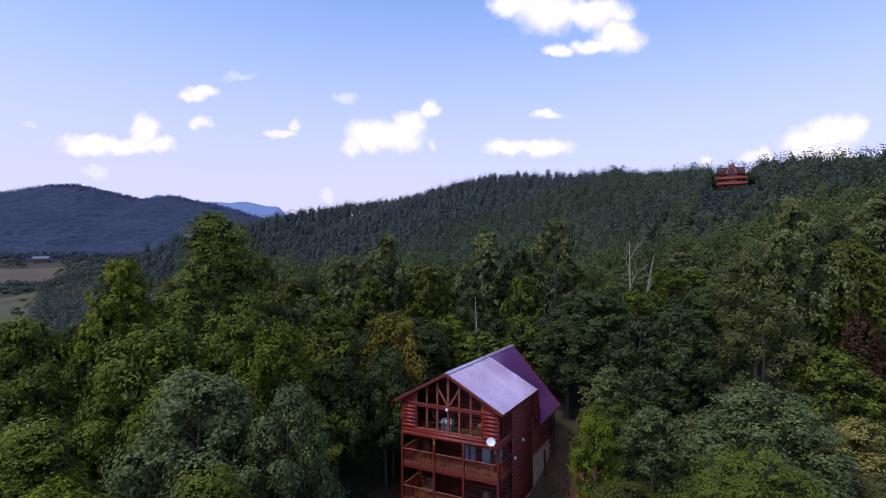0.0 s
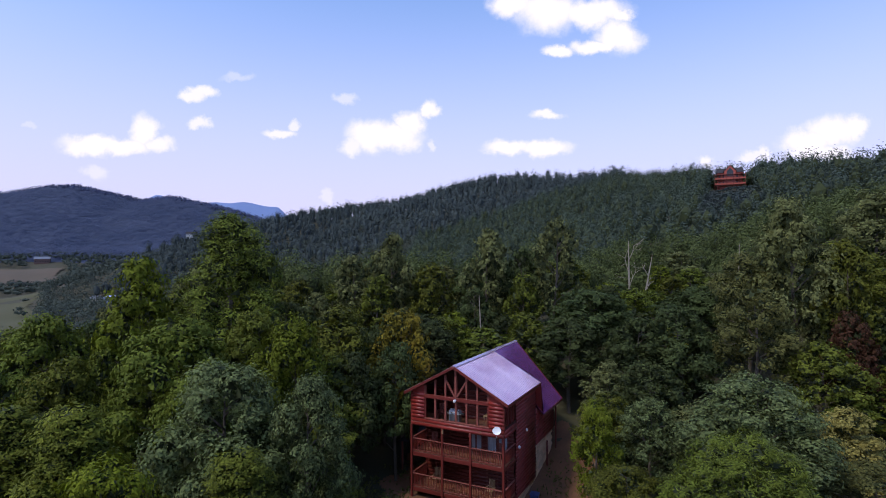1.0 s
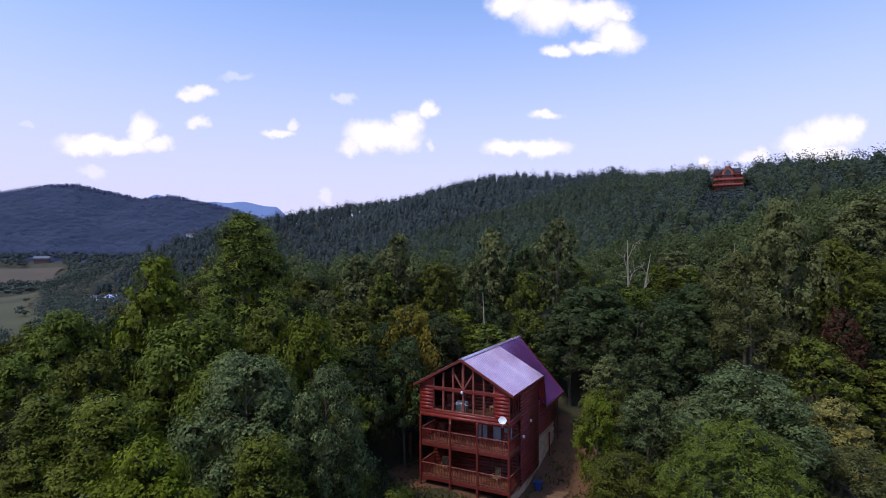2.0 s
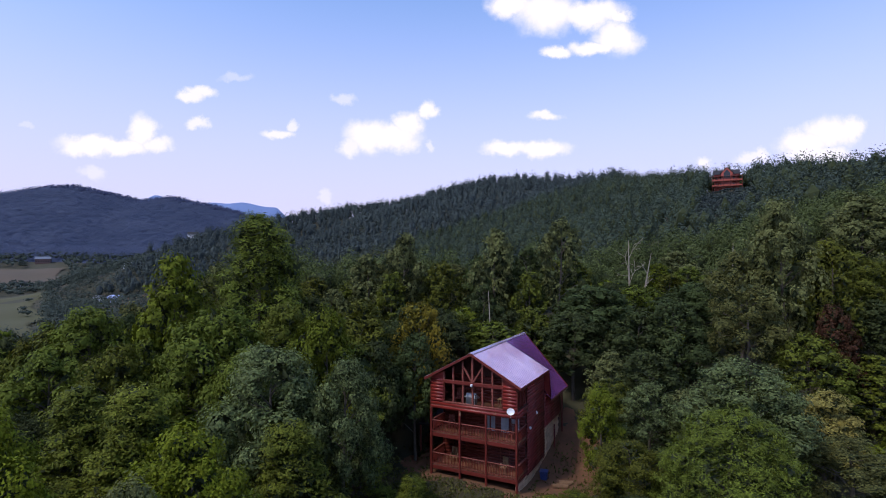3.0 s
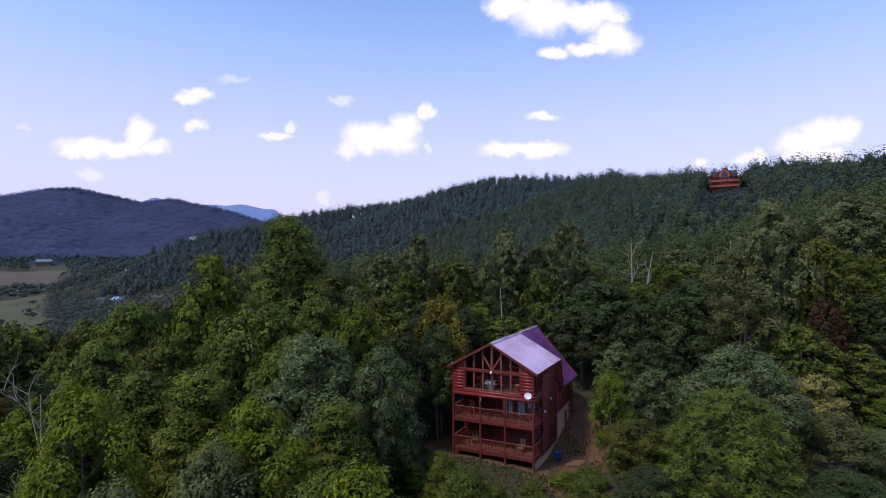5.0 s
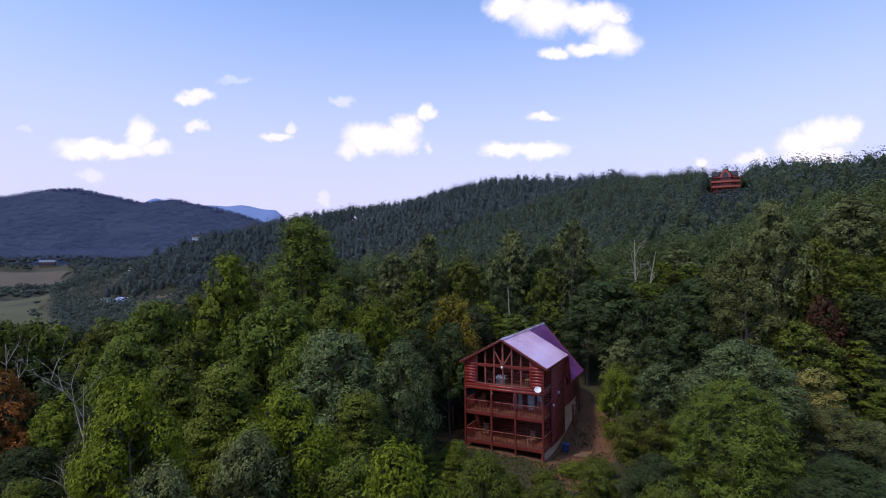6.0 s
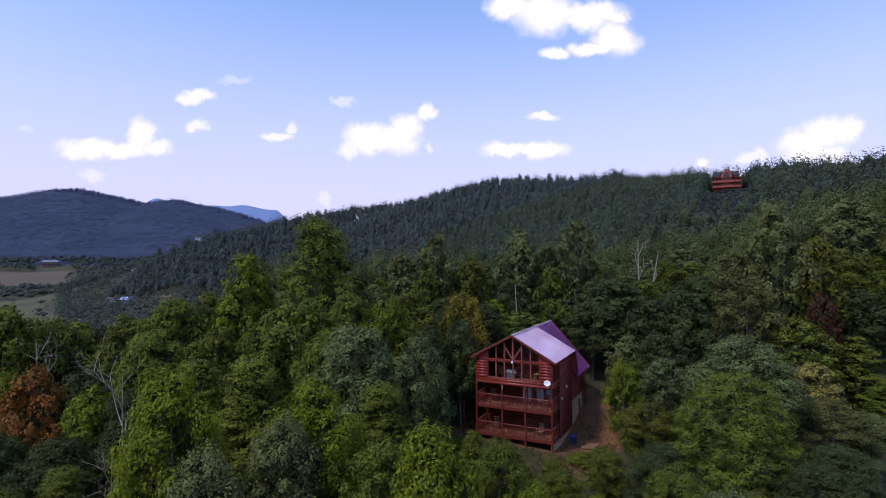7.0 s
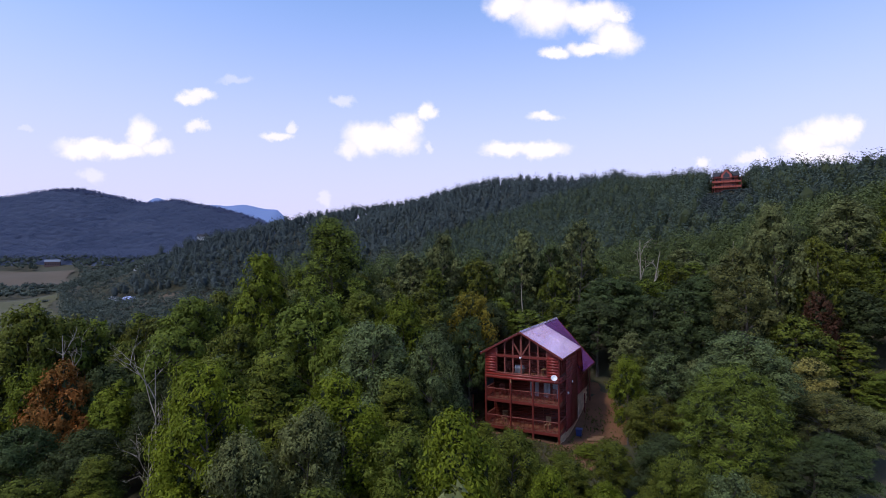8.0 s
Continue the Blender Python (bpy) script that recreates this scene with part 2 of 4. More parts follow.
def block(name, dims, mat, parent, label="", bevel=0.012):
    bm = bmesh.new()
    box(bm, *dims)
    return part(name, bm, mat, parent, label, bevel)


def beam(name, a, b, wide, high, mat, parent, label="", bevel=0.012):
    """A squared timber from a to b."""
    a, b = Vector(a), Vector(b)
    bm = bmesh.new()
    box(bm, -wide / 2, wide / 2, 0, (b - a).length, -high / 2, high / 2)
    bmesh.ops.transform(bm, verts=bm.verts, matrix=Matrix.Translation(a) @ (b - a).to_track_quat("Y", "Z").to_matrix().to_4x4())
    return part(name, bm, mat, parent, label, bevel)


def cylinder(bm, a, b, r0, r1, sides=10):
    a, b = Vector(a), Vector(b)
    m = Matrix.Translation((a + b) / 2) @ (b - a).to_track_quat("Z", "Y").to_matrix().to_4x4()
    bmesh.ops.create_cone(bm, cap_ends=True, segments=sides, radius1=r0, radius2=r1, depth=(b - a).length, matrix=m)


def tubes(segments, sides=5):
    """Vertices and faces of tapered tubes (a, b, radius at a, radius at b)."""
    verts, faces = [], []
    for a, b, r0, r1 in segments:
        a, b = Vector(a), Vector(b)
        q = (b - a).to_track_quat("Z", "Y").to_matrix()
        base = len(verts)
        for end, r in ((a, r0), (b, r1)):
            for i in range(sides):
                w = 2 * math.pi * i / sides
                verts.append(end + q @ Vector((r * math.cos(w), r * math.sin(w), 0)))
        for i in range(sides):
            j = (i + 1) % sides
            faces.append((base + i, base + j, base + sides + j, base + sides + i))
    return verts, faces


# ---- the lie of the land ----
def bell(x, y, cx, cy, rx, ry):
    return np.exp(-((x - cx) / rx) ** 2 - ((y - cy) / ry) ** 2)


def smooth(v, a, b):
    s = np.clip((v - a) / (b - a), 0, 1)
    return s * s * (3 - 2 * s)


RIDGE = [(190, 40, 43), (150, 134, 42), (135, 154, 42), (136, 214, 49), (124, 334, 64), (104, 424, 74), (54, 514, 89), (-31, 554, 74), (-94, 554, 64), (-159, 514, 51), (-222, 494, 34), (-252, 474, 12), (-282, 454, -7), (-340, 440, -20)]
LEFT_HILL = [(-1750, 1150, 165), (-1180, 1140, 148), (-974, 1130, 144), (-888, 1130, 160), (-813, 1130, 164), (-726, 1130, 143), (-664, 1130, 133), (-602, 1130, 138), (-541, 1130, 126), (-480, 1130, 107), (-420, 1130, 90), (-367, 1130, 68), (-200, 1100, 45), (300, 1100, 40), (900, 1100, 40)]


def along(x, y, line, slope):
    """The height of a crest line less slope times the distance from it."""
    best = np.full(np.shape(x), -1e9)
    for (x0, y0, z0), (x1, y1, z1) in zip(line, line[1:]):
        dx, dy = x1 - x0, y1 - y0
        s = np.clip(((x - x0) * dx + (y - y0) * dy) / (dx * dx + dy * dy), 0, 1)
        d = np.hypot(x - x0 - s * dx, y - y0 - s * dy)
        best = np.maximum(best, z0 + s * (z1 - z0) - slope * (np.sqrt(d * d + 400) - 20))
    return best


def ground_height(x, y):
    x, y = np.asarray(x, float), np.asarray(y, float)
    near = 0.17 * np.maximum(y, 0) * smooth(y, 2, 14) + 0.17 * np.minimum(y + 4, 0) + 0.12 * np.where(x > 9, x - 9, 0) + 0.11 * np.where(x < -8, x + 8, 0)
    near = near - 6 * bell(x, y, 38, -8, 12, 14) - 0.75 * bell(x, y, 6.9, 0.4, 4.5, 4.0)
    back = np.hypot(np.maximum(np.abs(x - 25) - 60, 0), np.maximum(np.abs(y) - 45, 0))
    near = np.clip(near, -22, 16) - 0.42 * np.maximum(back, 0)
    far = np.maximum(along(x, y, RIDGE, 0.36), along(x, y, LEFT_HILL, 0.33))
    floor = -20 + 2 * np.sin(x / 130) * np.cos(y / 110) + 0.16 * np.clip(y - 452, 0, 220) * smooth(-x, 250, 400)
    h = np.maximum(np.maximum(near, far), floor)
    k = 5.0
    h = h + k * np.log(np.exp((near - h) / k) + np.exp((far - h) / k) + np.exp((floor - h) / k)) - k * 0.05
    h = h - 7.5 * bell(x, y, -246, 348, 42, 34)
    return h + 1.6 * np.sin(x / 21 + 1) * np.sin(y / 26) * smooth(np.hypot(x, y), 60, 200)


def sheet(name, xs, ys, lift, mat, keep=None):
    gx, gy = np.meshgrid(xs, ys)
    z = ground_height(gx, gy) + lift
    n, m = len(xs), len(ys)
    verts = np.stack([gx, gy, z], -1).reshape(-1, 3)
    i = np.arange((n - 1) * (m - 1))
    a = (i // (n - 1)) * n + i % (n - 1)
    faces = np.stack([a, a + 1, a + n + 1, a + n], -1)
    if keep is not None:
        mid = verts[faces].mean(1)
        faces = faces[keep(mid[:, 0], mid[:, 1])]
    return mesh_object(name, verts.tolist(), faces.tolist(), mat, smooth=True)


def spaced(reach, fine, first):
    out, step = [0.0], first
    while out[-1] < reach:
        step = first if out[-1] < fine else step * 1.13
        out.append(out[-1] + step)
    return np.array(out)


half_x, half_y = spaced(4200, 90, 1.5), spaced(4600, 90, 1.5)
ground = sheet("ground", np.concatenate([-half_x[:0:-1], half_x]), np.concatenate([-half_y[:0:-1], half_y]), 0.0, FLOOR_OF_FOREST)
tagged(ground, "leaf-littered forest floor rolling over wooded hills", "ground", kind="structure")


# ---- the log cabin ----
TURN = -27.0
CABIN = pose(0, 0, 0, 0, 0, TURN)
cabin = empty("log_cabin", CABIN, "three-storey red-stained log cabin with stacked porches and burgundy metal roof", "cabin")
HALF, PORCH, FRONT_BACK, BACK = 3.85, 2.4, 7.0, 12.6
POSTS = (-HALF, -1.15, 1.22, HALF)
FLOORS = (0.80, 3.55, 5.95)
EAVE_X, EAVE_Z, RIDGE_Z, FRONT_Y, BACK_Y = 4.35, 8.22, 10.60, -0.45, 13.2
REAR_X, REAR_Z, REAR_Y = 4.55, 5.55, 7.1


def log_mesh(length, mat, r=0.15):
    """A squat round log along x, flattened where it lies on the next one."""
    bm = bmesh.new()
    n = 10
    rings = []
    for x in (0, length):
        rings.append([bm.verts.new((x, 0.74 * r * math.cos(2 * math.pi * (i + 0.5) / n), 0.96 * r * math.sin(2 * math.pi * (i + 0.5) / n))) for i in range(n)])
    for i in range(n):
        j = (i + 1) % n
        bm.faces.new((rings[0][i], rings[1][i], rings[1][j], rings[0][j]))
    bm.faces.new(rings[0][::-1]), bm.faces.new(rings[1])
    bmesh.ops.recalc_face_normals(bm, faces=bm.faces)
    me = bpy.data.meshes.new("log")
    bm.to_mesh(me)
    bm.free()
    me.materials.append(mat)
    me.shade_smooth()
    return me


def log_wall(name, a, b, z0, z1, label="", mat=LOG):
    """Logs from a to b (x, y), course by course from z0 to z1, before a thick board core."""
    a, b = Vector((*a, 0)), Vector((*b, 0))
    length, turn = (b - a).length, math.degrees(math.atan2(b.y - a.y, b.x - a.x))
    bm = bmesh.new()
    box(bm, 0.0, length, -0.05, 0.05, z0, z1)
    core = part(name, bm, SHADED_BOARD, cabin, label)
    core.matrix_basis = pose(a.x, a.y, 0, 0, 0, turn)
    me, z = log_mesh(length, mat), z0 + 0.14
    while z < z1 - 0.08:
        ob = new("log", me)
        ob.parent = core
        ob.matrix_basis = Matrix.Translation((0, -0.055, z))
        z += 0.28
    return core


# outer walls behind the porches and down the sides
for y_sign in (0, 1):
    x = -HALF if y_sign else HALF
    a, b = ((x, BACK), (x, FRONT_BACK)) if y_sign else ((x, FRONT_BACK), (x, BACK))
    log_wall("rear_side_wall", a, b, 2.92, 5.95, label="dark red log side wall above the foundation")
    a, b = ((x, FRONT_BACK), (x, PORCH)) if y_sign else ((x, PORCH), (x, FRONT_BACK))
    log_wall("front_side_wall", a, b, 0.35, 8.2, label="dark red log side wall of stacked round logs")
    a, b = ((x, PORCH), (x, 0.0)) if y_sign else ((x, 0.0), (x, PORCH))
    log_wall("porch_side_wall", a, b, 5.62, 6.35)
log_wall("rear_wall", (HALF, BACK), (-HALF, BACK), 2.35, 6.0)
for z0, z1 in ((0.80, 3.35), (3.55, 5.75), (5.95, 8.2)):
    log_wall("porch_back_wall", (-HALF + 0.1, PORCH), (HALF - 0.1, PORCH), z0, z1, label="log wall at the back of the porch, porch shade in its colour", mat=SHADED_LOG)
# third storey front: strips beside the openings and the band below them
log_wall("front_strip", (-HALF, 0.0), (-2.72, 0.0), 6.22, 8.2, label="red log wall beside the porch openings")
log_wall("front_strip", (2.72, 0.0), (HALF, 0.0), 6.22, 8.2, label="red log wall beside the porch openings")
log_wall("front_band", (-HALF, 0.0), (HALF, 0.0), 5.62, 6.22, label="red log band under the porch openings")

# inner gable boards behind the front porch and at the rear
for y, half, z0, z1, m in ((PORCH, HALF, 8.2, 10.35, SHADED_BOARD), (BACK, 3.9, 6.0, 10.2, LOG), (FRONT_BACK + 0.12, HALF, 8.2, 10.3, LOG)):
    mesh_object("gable_board", [(-half, y, z0), (half, y, z0), (0, y, z1), (-half, y + 0.1, z0), (half, y + 0.1, z0), (0, y + 0.1, z1)],
                [(0, 1, 2), (5, 4, 3), (0, 3, 4, 1), (1, 4, 5, 2), (2, 5, 3, 0)], m, cabin)

# floors and ceilings of the three porches
for z in FLOORS:
    block("porch_floor", (-HALF + 0.02, HALF - 0.02, 0.06, PORCH - 0.08, z - 0.14, z), DECKING, cabin, "brown plank porch floor")
    block("fascia_beam", (-HALF - 0.06, HALF + 0.06, -0.10, 0.055, z - 0.34, z - 0.02), TIMBER, cabin)
    for x in (-HALF, HALF):
        block("side_beam", (x - 0.07, x + 0.07, 0.06, PORCH - 0.06, z - 0.34, z - 0.145), TIMBER, cabin)
block("header_beam", (-HALF - 0.05, HALF + 0.05, -0.13, -0.105, 5.66, 5.92), TRIM, cabin)
block("floor_frame", (-HALF + 0.1, HALF - 0.1, PORCH + 0.1, BACK - 0.1, 2.2, 2.4), SHADED_BOARD, cabin)

# posts from the ground to the third storey
for x in POSTS:
    z0 = -0.5
    block("porch_post", (x - 0.085, x + 0.085, -0.19, -0.02, z0, 5.66), TIMBER, cabin, "red square porch post", 0.015)
for x in (-HALF, HALF):
    block("corner_post", (x - 0.09, x + 0.09, -0.12, 0.06, 5.93, 8.2), TIMBER, cabin)

# third storey openings: mullions, rails, king post and braces
OPEN = 2.66
for i in range(7):
    x = -OPEN + 2 * OPEN * i / 6
    block("mullion", (x - 0.075, x + 0.075, -0.09, 0.07, 6.30, 7.86), TRIM if i not in (0, 6) else TIMBER, cabin, bevel=0.01)
    top = RIDGE_Z - 0.30 - abs(x) * (RIDGE_Z - EAVE_Z) / EAVE_X
    if i != 3:
        block("gable_mullion", (x - 0.07, x + 0.07, -0.09, 0.07, 8.13, top), TRIM, cabin, bevel=0.01)
block("sill_rail", (-OPEN - 0.1, OPEN + 0.1, -0.14, 0.10, 6.20, 6.30), TRIM, cabin)
block("middle_rail", (-HALF + 0.1, HALF - 0.1, -0.13, 0.09, 7.86, 8.13), TIMBER, cabin)
block("king_post", (-0.09, 0.09, -0.13, 0.08, 8.13, 10.25), TRIM, cabin)
beam("gable_brace", (-0.10, -0.03, 8.2), (-0.95, -0.03, 9.55), 0.13, 0.13, TRIM, cabin)
beam("gable_brace", (0.10, -0.03, 8.2), (0.95, -0.03, 9.55), 0.13, 0.13, TRIM, cabin)
for s in (-1, 1):
    mesh = [(s * 2.72, -0.06, 8.13), (s * HALF, -0.06, 8.13), (s * 2.72, -0.06, 8.82), (s * HALF, -0.06, 8.28)]
    mesh += [(x, 0.06, z) for x, _, z in mesh]
    mesh_object("gable_corner", mesh, [(0, 1, 3, 2), (6, 7, 5, 4), (0, 2, 6, 4), (1, 5, 7, 3), (2, 3, 7, 6), (0, 4, 5, 1)], LOG, cabin)
# side openings of the third storey porch
for s in (-1, 1):
    for y in (0.75, 1.35, 1.95):
        block("side_mullion", (s * HALF - 0.07, s * HALF + 0.07, y - 0.07, y + 0.07, 6.35, 8.1), TIMBER, cabin, bevel=0.01)
    block("side_rail", (s * HALF - 0.08, s * HALF + 0.08, 0.06, PORCH - 0.06, 8.02, 8.22), TIMBER, cabin)

# railings with their balusters
baluster_mesh = None


def railing(a, b, z):
    global baluster_mesh
    a, b = Vector((*a, z)), Vector((*b, z))
    way = (b - a).normalized()
    rail = beam("railing", a + Vector((0, 0, 1.03)), b + Vector((0, 0, 1.03)), 0.13, 0.05, TRIM, cabin, "red-brown wooden porch railing")
    beam("bottom_rail", a + Vector((0, 0, 0.13)), b + Vector((0, 0, 0.13)), 0.05, 0.08, TIMBER, rail)
    n = int((b - a).length / 0.135)
    for i in range(1, n):
        p = a + way * ((b - a).length * i / n)
        if baluster_mesh is None:
            ob = block("baluster", (-0.021, 0.021, -0.021, 0.021, 0.12, 1.01), TIMBER, rail, bevel=0)
            baluster_mesh = ob.data
        else:
            ob = new("baluster", baluster_mesh)
            ob.parent = rail
        ob.matrix_basis = Matrix.Translation(p)


for z in FLOORS[:2]:
    for x0, x1 in zip(POSTS, POSTS[1:]):
        railing((x0 + 0.09, -0.1), (x1 - 0.09, -0.1), z)
    for x in (-HALF, HALF):
        railing((x, 0.0), (x, PORCH - 0.06), z)


# the metal roof: ribbed panels side by side
def roof_slope(x0, z0, x1, z1, y0, y1, count, label, mat):
    """count panels between the ridge (x0, z0) and the eave (x1, z1), from y0 to y1."""
    run = Vector((x1 - x0, 0, z1 - z0))
    up = Vector((-run.z, 0, run.x)).normalized()
    up = up if up.z > 0 else -up
    wide = (y1 - y0) / count
    bm = bmesh.new()
    box(bm, 0, run.length, 0, wide - 0.004, -0.07, 0.0)
    for y in (0.0, wide / 3, 2 * wide / 3):
        box(bm, 0, run.length, y + 0.01, y + 0.045, 0.001, 0.026)
    frame_matrix = Matrix((run.normalized(), Vector((0, 1, 0)), up)).transposed().to_4x4()
    first = part("roof_panel", bm, mat, cabin, label)
    for i in range(count):
        m = Matrix.Translation((x0, y0 + i * wide, z0)) @ frame_matrix
        if i == 0:
            first.matrix_basis = m
        else:
            shared("roof_panel", first, cabin, m, label)


for s in (-1, 1):
    roof_slope(0, RIDGE_Z, s * EAVE_X, EAVE_Z, FRONT_Y, FRONT_BACK + 0.35, 9, "faded burgundy metal roof panel, paler for the sky it mirrors", METAL_ROOF)
    roof_slope(0, RIDGE_Z + 0.05, s * REAR_X, REAR_Z, REAR_Y + 0.28, BACK_Y, 7, "steep burgundy metal roof panel, dimmer reflection in its colour", REAR_ROOF)
    beam("bargeboard", (s * 0.02, FRONT_Y - 0.02, RIDGE_Z - 0.11), (s * EAVE_X, FRONT_Y - 0.02, EAVE_Z - 0.11), 0.05, 0.20, TIMBER, cabin)
    beam("bargeboard", (s * 0.02, BACK_Y + 0.02, RIDGE_Z - 0.08), (s * REAR_X, BACK_Y + 0.02, REAR_Z - 0.08), 0.05, 0.20, TIMBER, cabin)
    block("eave_board", (s * EAVE_X - 0.03, s * EAVE_X + 0.03, FRONT_Y, FRONT_BACK + 0.35, EAVE_Z - 0.22, EAVE_Z - 0.03), TIMBER, cabin)
    block("eave_board", (s * REAR_X - 0.03, s * REAR_X + 0.03, REAR_Y + 0.28, BACK_Y, REAR_Z - 0.22, REAR_Z - 0.03), TRIM, cabin)
    # cheek under the step between the two roofs
    v = [(0, RIDGE_Z - 0.1), (s * EAVE_X, EAVE_Z - 0.1), (s * EAVE_X, REAR_Z + 0.1), (s * REAR_X, REAR_Z)]
    pts = [(x, REAR_Y + 0.30, z) for x, z in v] + [(x, REAR_Y + 0.36, z) for x, z in v]
    mesh_object("roof_cheek", pts, [(0, 1, 2, 3), (7, 6, 5, 4)] + [(i, i + 4, (i + 1) % 4 + 4, (i + 1) % 4) for i in range(4)], LOG, cabin)
cap = bmesh.new()
for s in (-1, 1):
    m = Matrix.Translation((0, 0, RIDGE_Z + 0.045)) @ Matrix.Rotation(s * 0.5, 4, "Y")
    r = bmesh.ops.create_cube(cap, size=1.0, matrix=m @ Matrix.Translation((s * 0.11, (FRONT_Y + BACK_Y) / 2, 0.02)) @ Matrix.Diagonal((0.24, BACK_Y - FRONT_Y + 0.04, 0.02, 1)))
part("ridge_cap", cap, METAL_ROOF, cabin, "burgundy metal ridge cap")

# foundation of parged blocks
block("foundation", (-HALF + 0.12, HALF - 0.10, PORCH, BACK - 0.1, -2.2, 0.34), MORTAR, cabin, "tan block foundation wall")
block("side_foundation", (HALF - 0.30, HALF - 0.10, 0.35, PORCH - 0.01, -2.2, 0.34), MORTAR, cabin)
block("rear_foundation", (-HALF + 0.13, HALF - 0.11, FRONT_BACK + 0.01, BACK - 0.11, 0.35, 2.91), MORTAR, cabin, "tall tan block foundation wall")
bm = bmesh.new()
box(bm, 0, 0.06, 0.012, 0.56, 0.008, 0.27)
stone = None
rng = random.Random(4)
for row in range(14):
    z = -0.95 + row * 0.285
    y = 0.25 if z < 0.05 else FRONT_BACK + 0.02
    y += 0.28 * (row % 2) - 0.28
    while y < BACK - 0.5:
        if y >= (0.25 if z < 0.05 else FRONT_BACK + 0.02):
            m = Matrix.Translation((HALF - 0.10 + rng.uniform(-0.012, 0.012), y, z))
            if stone is None:
                stone = part("stone_block", bm, STONE, cabin, bevel=0.012)
                stone.matrix_basis = m
            else:
                shared("stone_block", stone, cabin, m)
        y += 0.575

# windows and doors
def window(x0, x1, y, z0, z1, parent=cabin, side=False, curtain=False):
    w = empty("window", Matrix.Identity(4), "", "")
    w.parent = parent
    m = Matrix.Translation((0, y, 0)) if not side else Matrix.Translation((y, 0, 0)) @ Matrix.Rotation(math.radians(90), 4, "Z")
    w.matrix_basis = m
    for key in ("label", "category"):
        if key in w:
            del w[key]
    block("pane", (x0, x1, -0.10, -0.085, z0, z1), GLASS, w, bevel=0)
    for d in ((x0 - 0.08, x0, z0 - 0.08, z1 + 0.08), (x1, x1 + 0.08, z0 - 0.08, z1 + 0.08), (x0, x1, z0 - 0.08, z0), (x0, x1, z1, z1 + 0.08), ((x0 + x1) / 2 - 0.025, (x0 + x1) / 2 + 0.025, z0, z1)):
        block("window_frame", (d[0], d[1], -0.16, -0.05, d[2], d[3]), TRIM, w, bevel=0.008)
    if curtain:
        for x in (x0, x1 - 0.42 * (x1 - x0)):
            cols = 14
            wide = 0.42 * (x1 - x0)
            verts = [(x + wide * i / cols, -0.19 + 0.02 * math.sin(i * 1.9), z) for z in (z0, z1) for i in range(cols + 1)]
            ob = mesh_object("curtain", verts, [(i, i + 1, cols + 2 + i, cols + 1 + i) for i in range(cols)], CURTAIN, w, "pale blue-grey curtain")
            sol = ob.modifiers.new("thick", "SOLIDIFY")
            sol.thickness = 0.015


window(1.65, 3.25, PORCH, 3.62, 5.5, curtain=True)
window(0.2, 1.1, PORCH, 3.62, 5.5, curtain=True)
window(-2.9, -1.7, PORCH, 4.3, 5.4)
window(-2.9, -1.7, PORCH, 1.5, 2.9)
window(1.6, 3.2, PORCH, 0.9, 2.9)
window(-2.4, -0.9, PORCH, 6.05, 8.0)
window(0.9, 2.4, PORCH, 6.05, 8.0)
window(8.3, 9.0, HALF, 4.1, 5.1, side=True)
window(10.2, 11.0, HALF, 4.1, 5.1, side=True)

# posts of the rear corner
block("rear_post", (HALF + 0.25, HALF + 0.38, BACK - 0.2, BACK - 0.07, -0.3, 5.6), TIMBER, cabin)
block("rear_post", (HALF + 0.25, HALF + 0.38, 9.6, 9.73, -0.3, 2.6), TIMBER, cabin)
for y in (PORCH + 0.1, FRONT_BACK - 0.1):
    block("corner_board", (HALF - 0.02, HALF + 0.10, y - 0.09, y + 0.09, 0.3, 8.1), TIMBER, cabin)

# small fixtures on the cabin
def wall_lamp(x, y, z, turn=0):
    bm = bmesh.new()
    cylinder(bm, (0, 0.06, 0), (0, -0.06, 0), 0.07, 0.06)
    bmesh.ops.create_icosphere(bm, subdivisions=2, radius=0.11, matrix=Matrix.Translation((0, -0.12, -0.02)) @ Matrix.Diagonal((1, 1, 1.25, 1)))
    ob = part("wall_lamp", bm, WHITE, None)
    ob.matrix_basis = CABIN @ pose(x, y, z, 0, 0, turn)
    return tagged(ob, "small white outdoor lamp fixed to the log wall", "lamp", "lamps on the cabin")


wall_lamp(HALF + 0.08, 4.55, 5.0, 90)
wall_lamp(HALF + 0.08, 2.75, 4.2, 90)
wall_lamp(0.0, -0.17, 7.95)

dish = empty("satellite_dish", CABIN @ pose(3.55, -0.62, 6.32, 0, 0, 14), "white satellite dish bolted to the porch corner", "satellite dish")
bm = bmesh.new()
rings = []
for k in range(6):
    r = 0.31 * k / 5
    ring = [bm.verts.new((r * math.cos(a), r * r * 0.75, r * 0.9 * math.sin(a))) for a in [2 * math.pi * i / 20 for i in range(20)]] if k else [bm.verts.new((0, 0, 0))]
    if k == 1:
        for i in range(20):
            bm.faces.new((rings[0][0], ring[i], ring[(i + 1) % 20]))
    elif k > 1:
        for i in range(20):
            bm.faces.new((rings[-1][i], rings[-1][(i + 1) % 20], ring[(i + 1) % 20], ring[i]))
    rings.append(ring)
bmesh.ops.transform(bm, verts=bm.verts, matrix=Matrix.Rotation(math.pi, 4, "Z") @ Matrix.Rotation(math.radians(24), 4, "X"))
reflector = part("reflector", bm, WHITE, dish)
reflector.modifiers.new("thick", "SOLIDIFY").thickness = 0.02
bm = bmesh.new()
cylinder(bm, (0, 0.04, 0), (0.05, 0.48, -0.22), 0.025, 0.025)
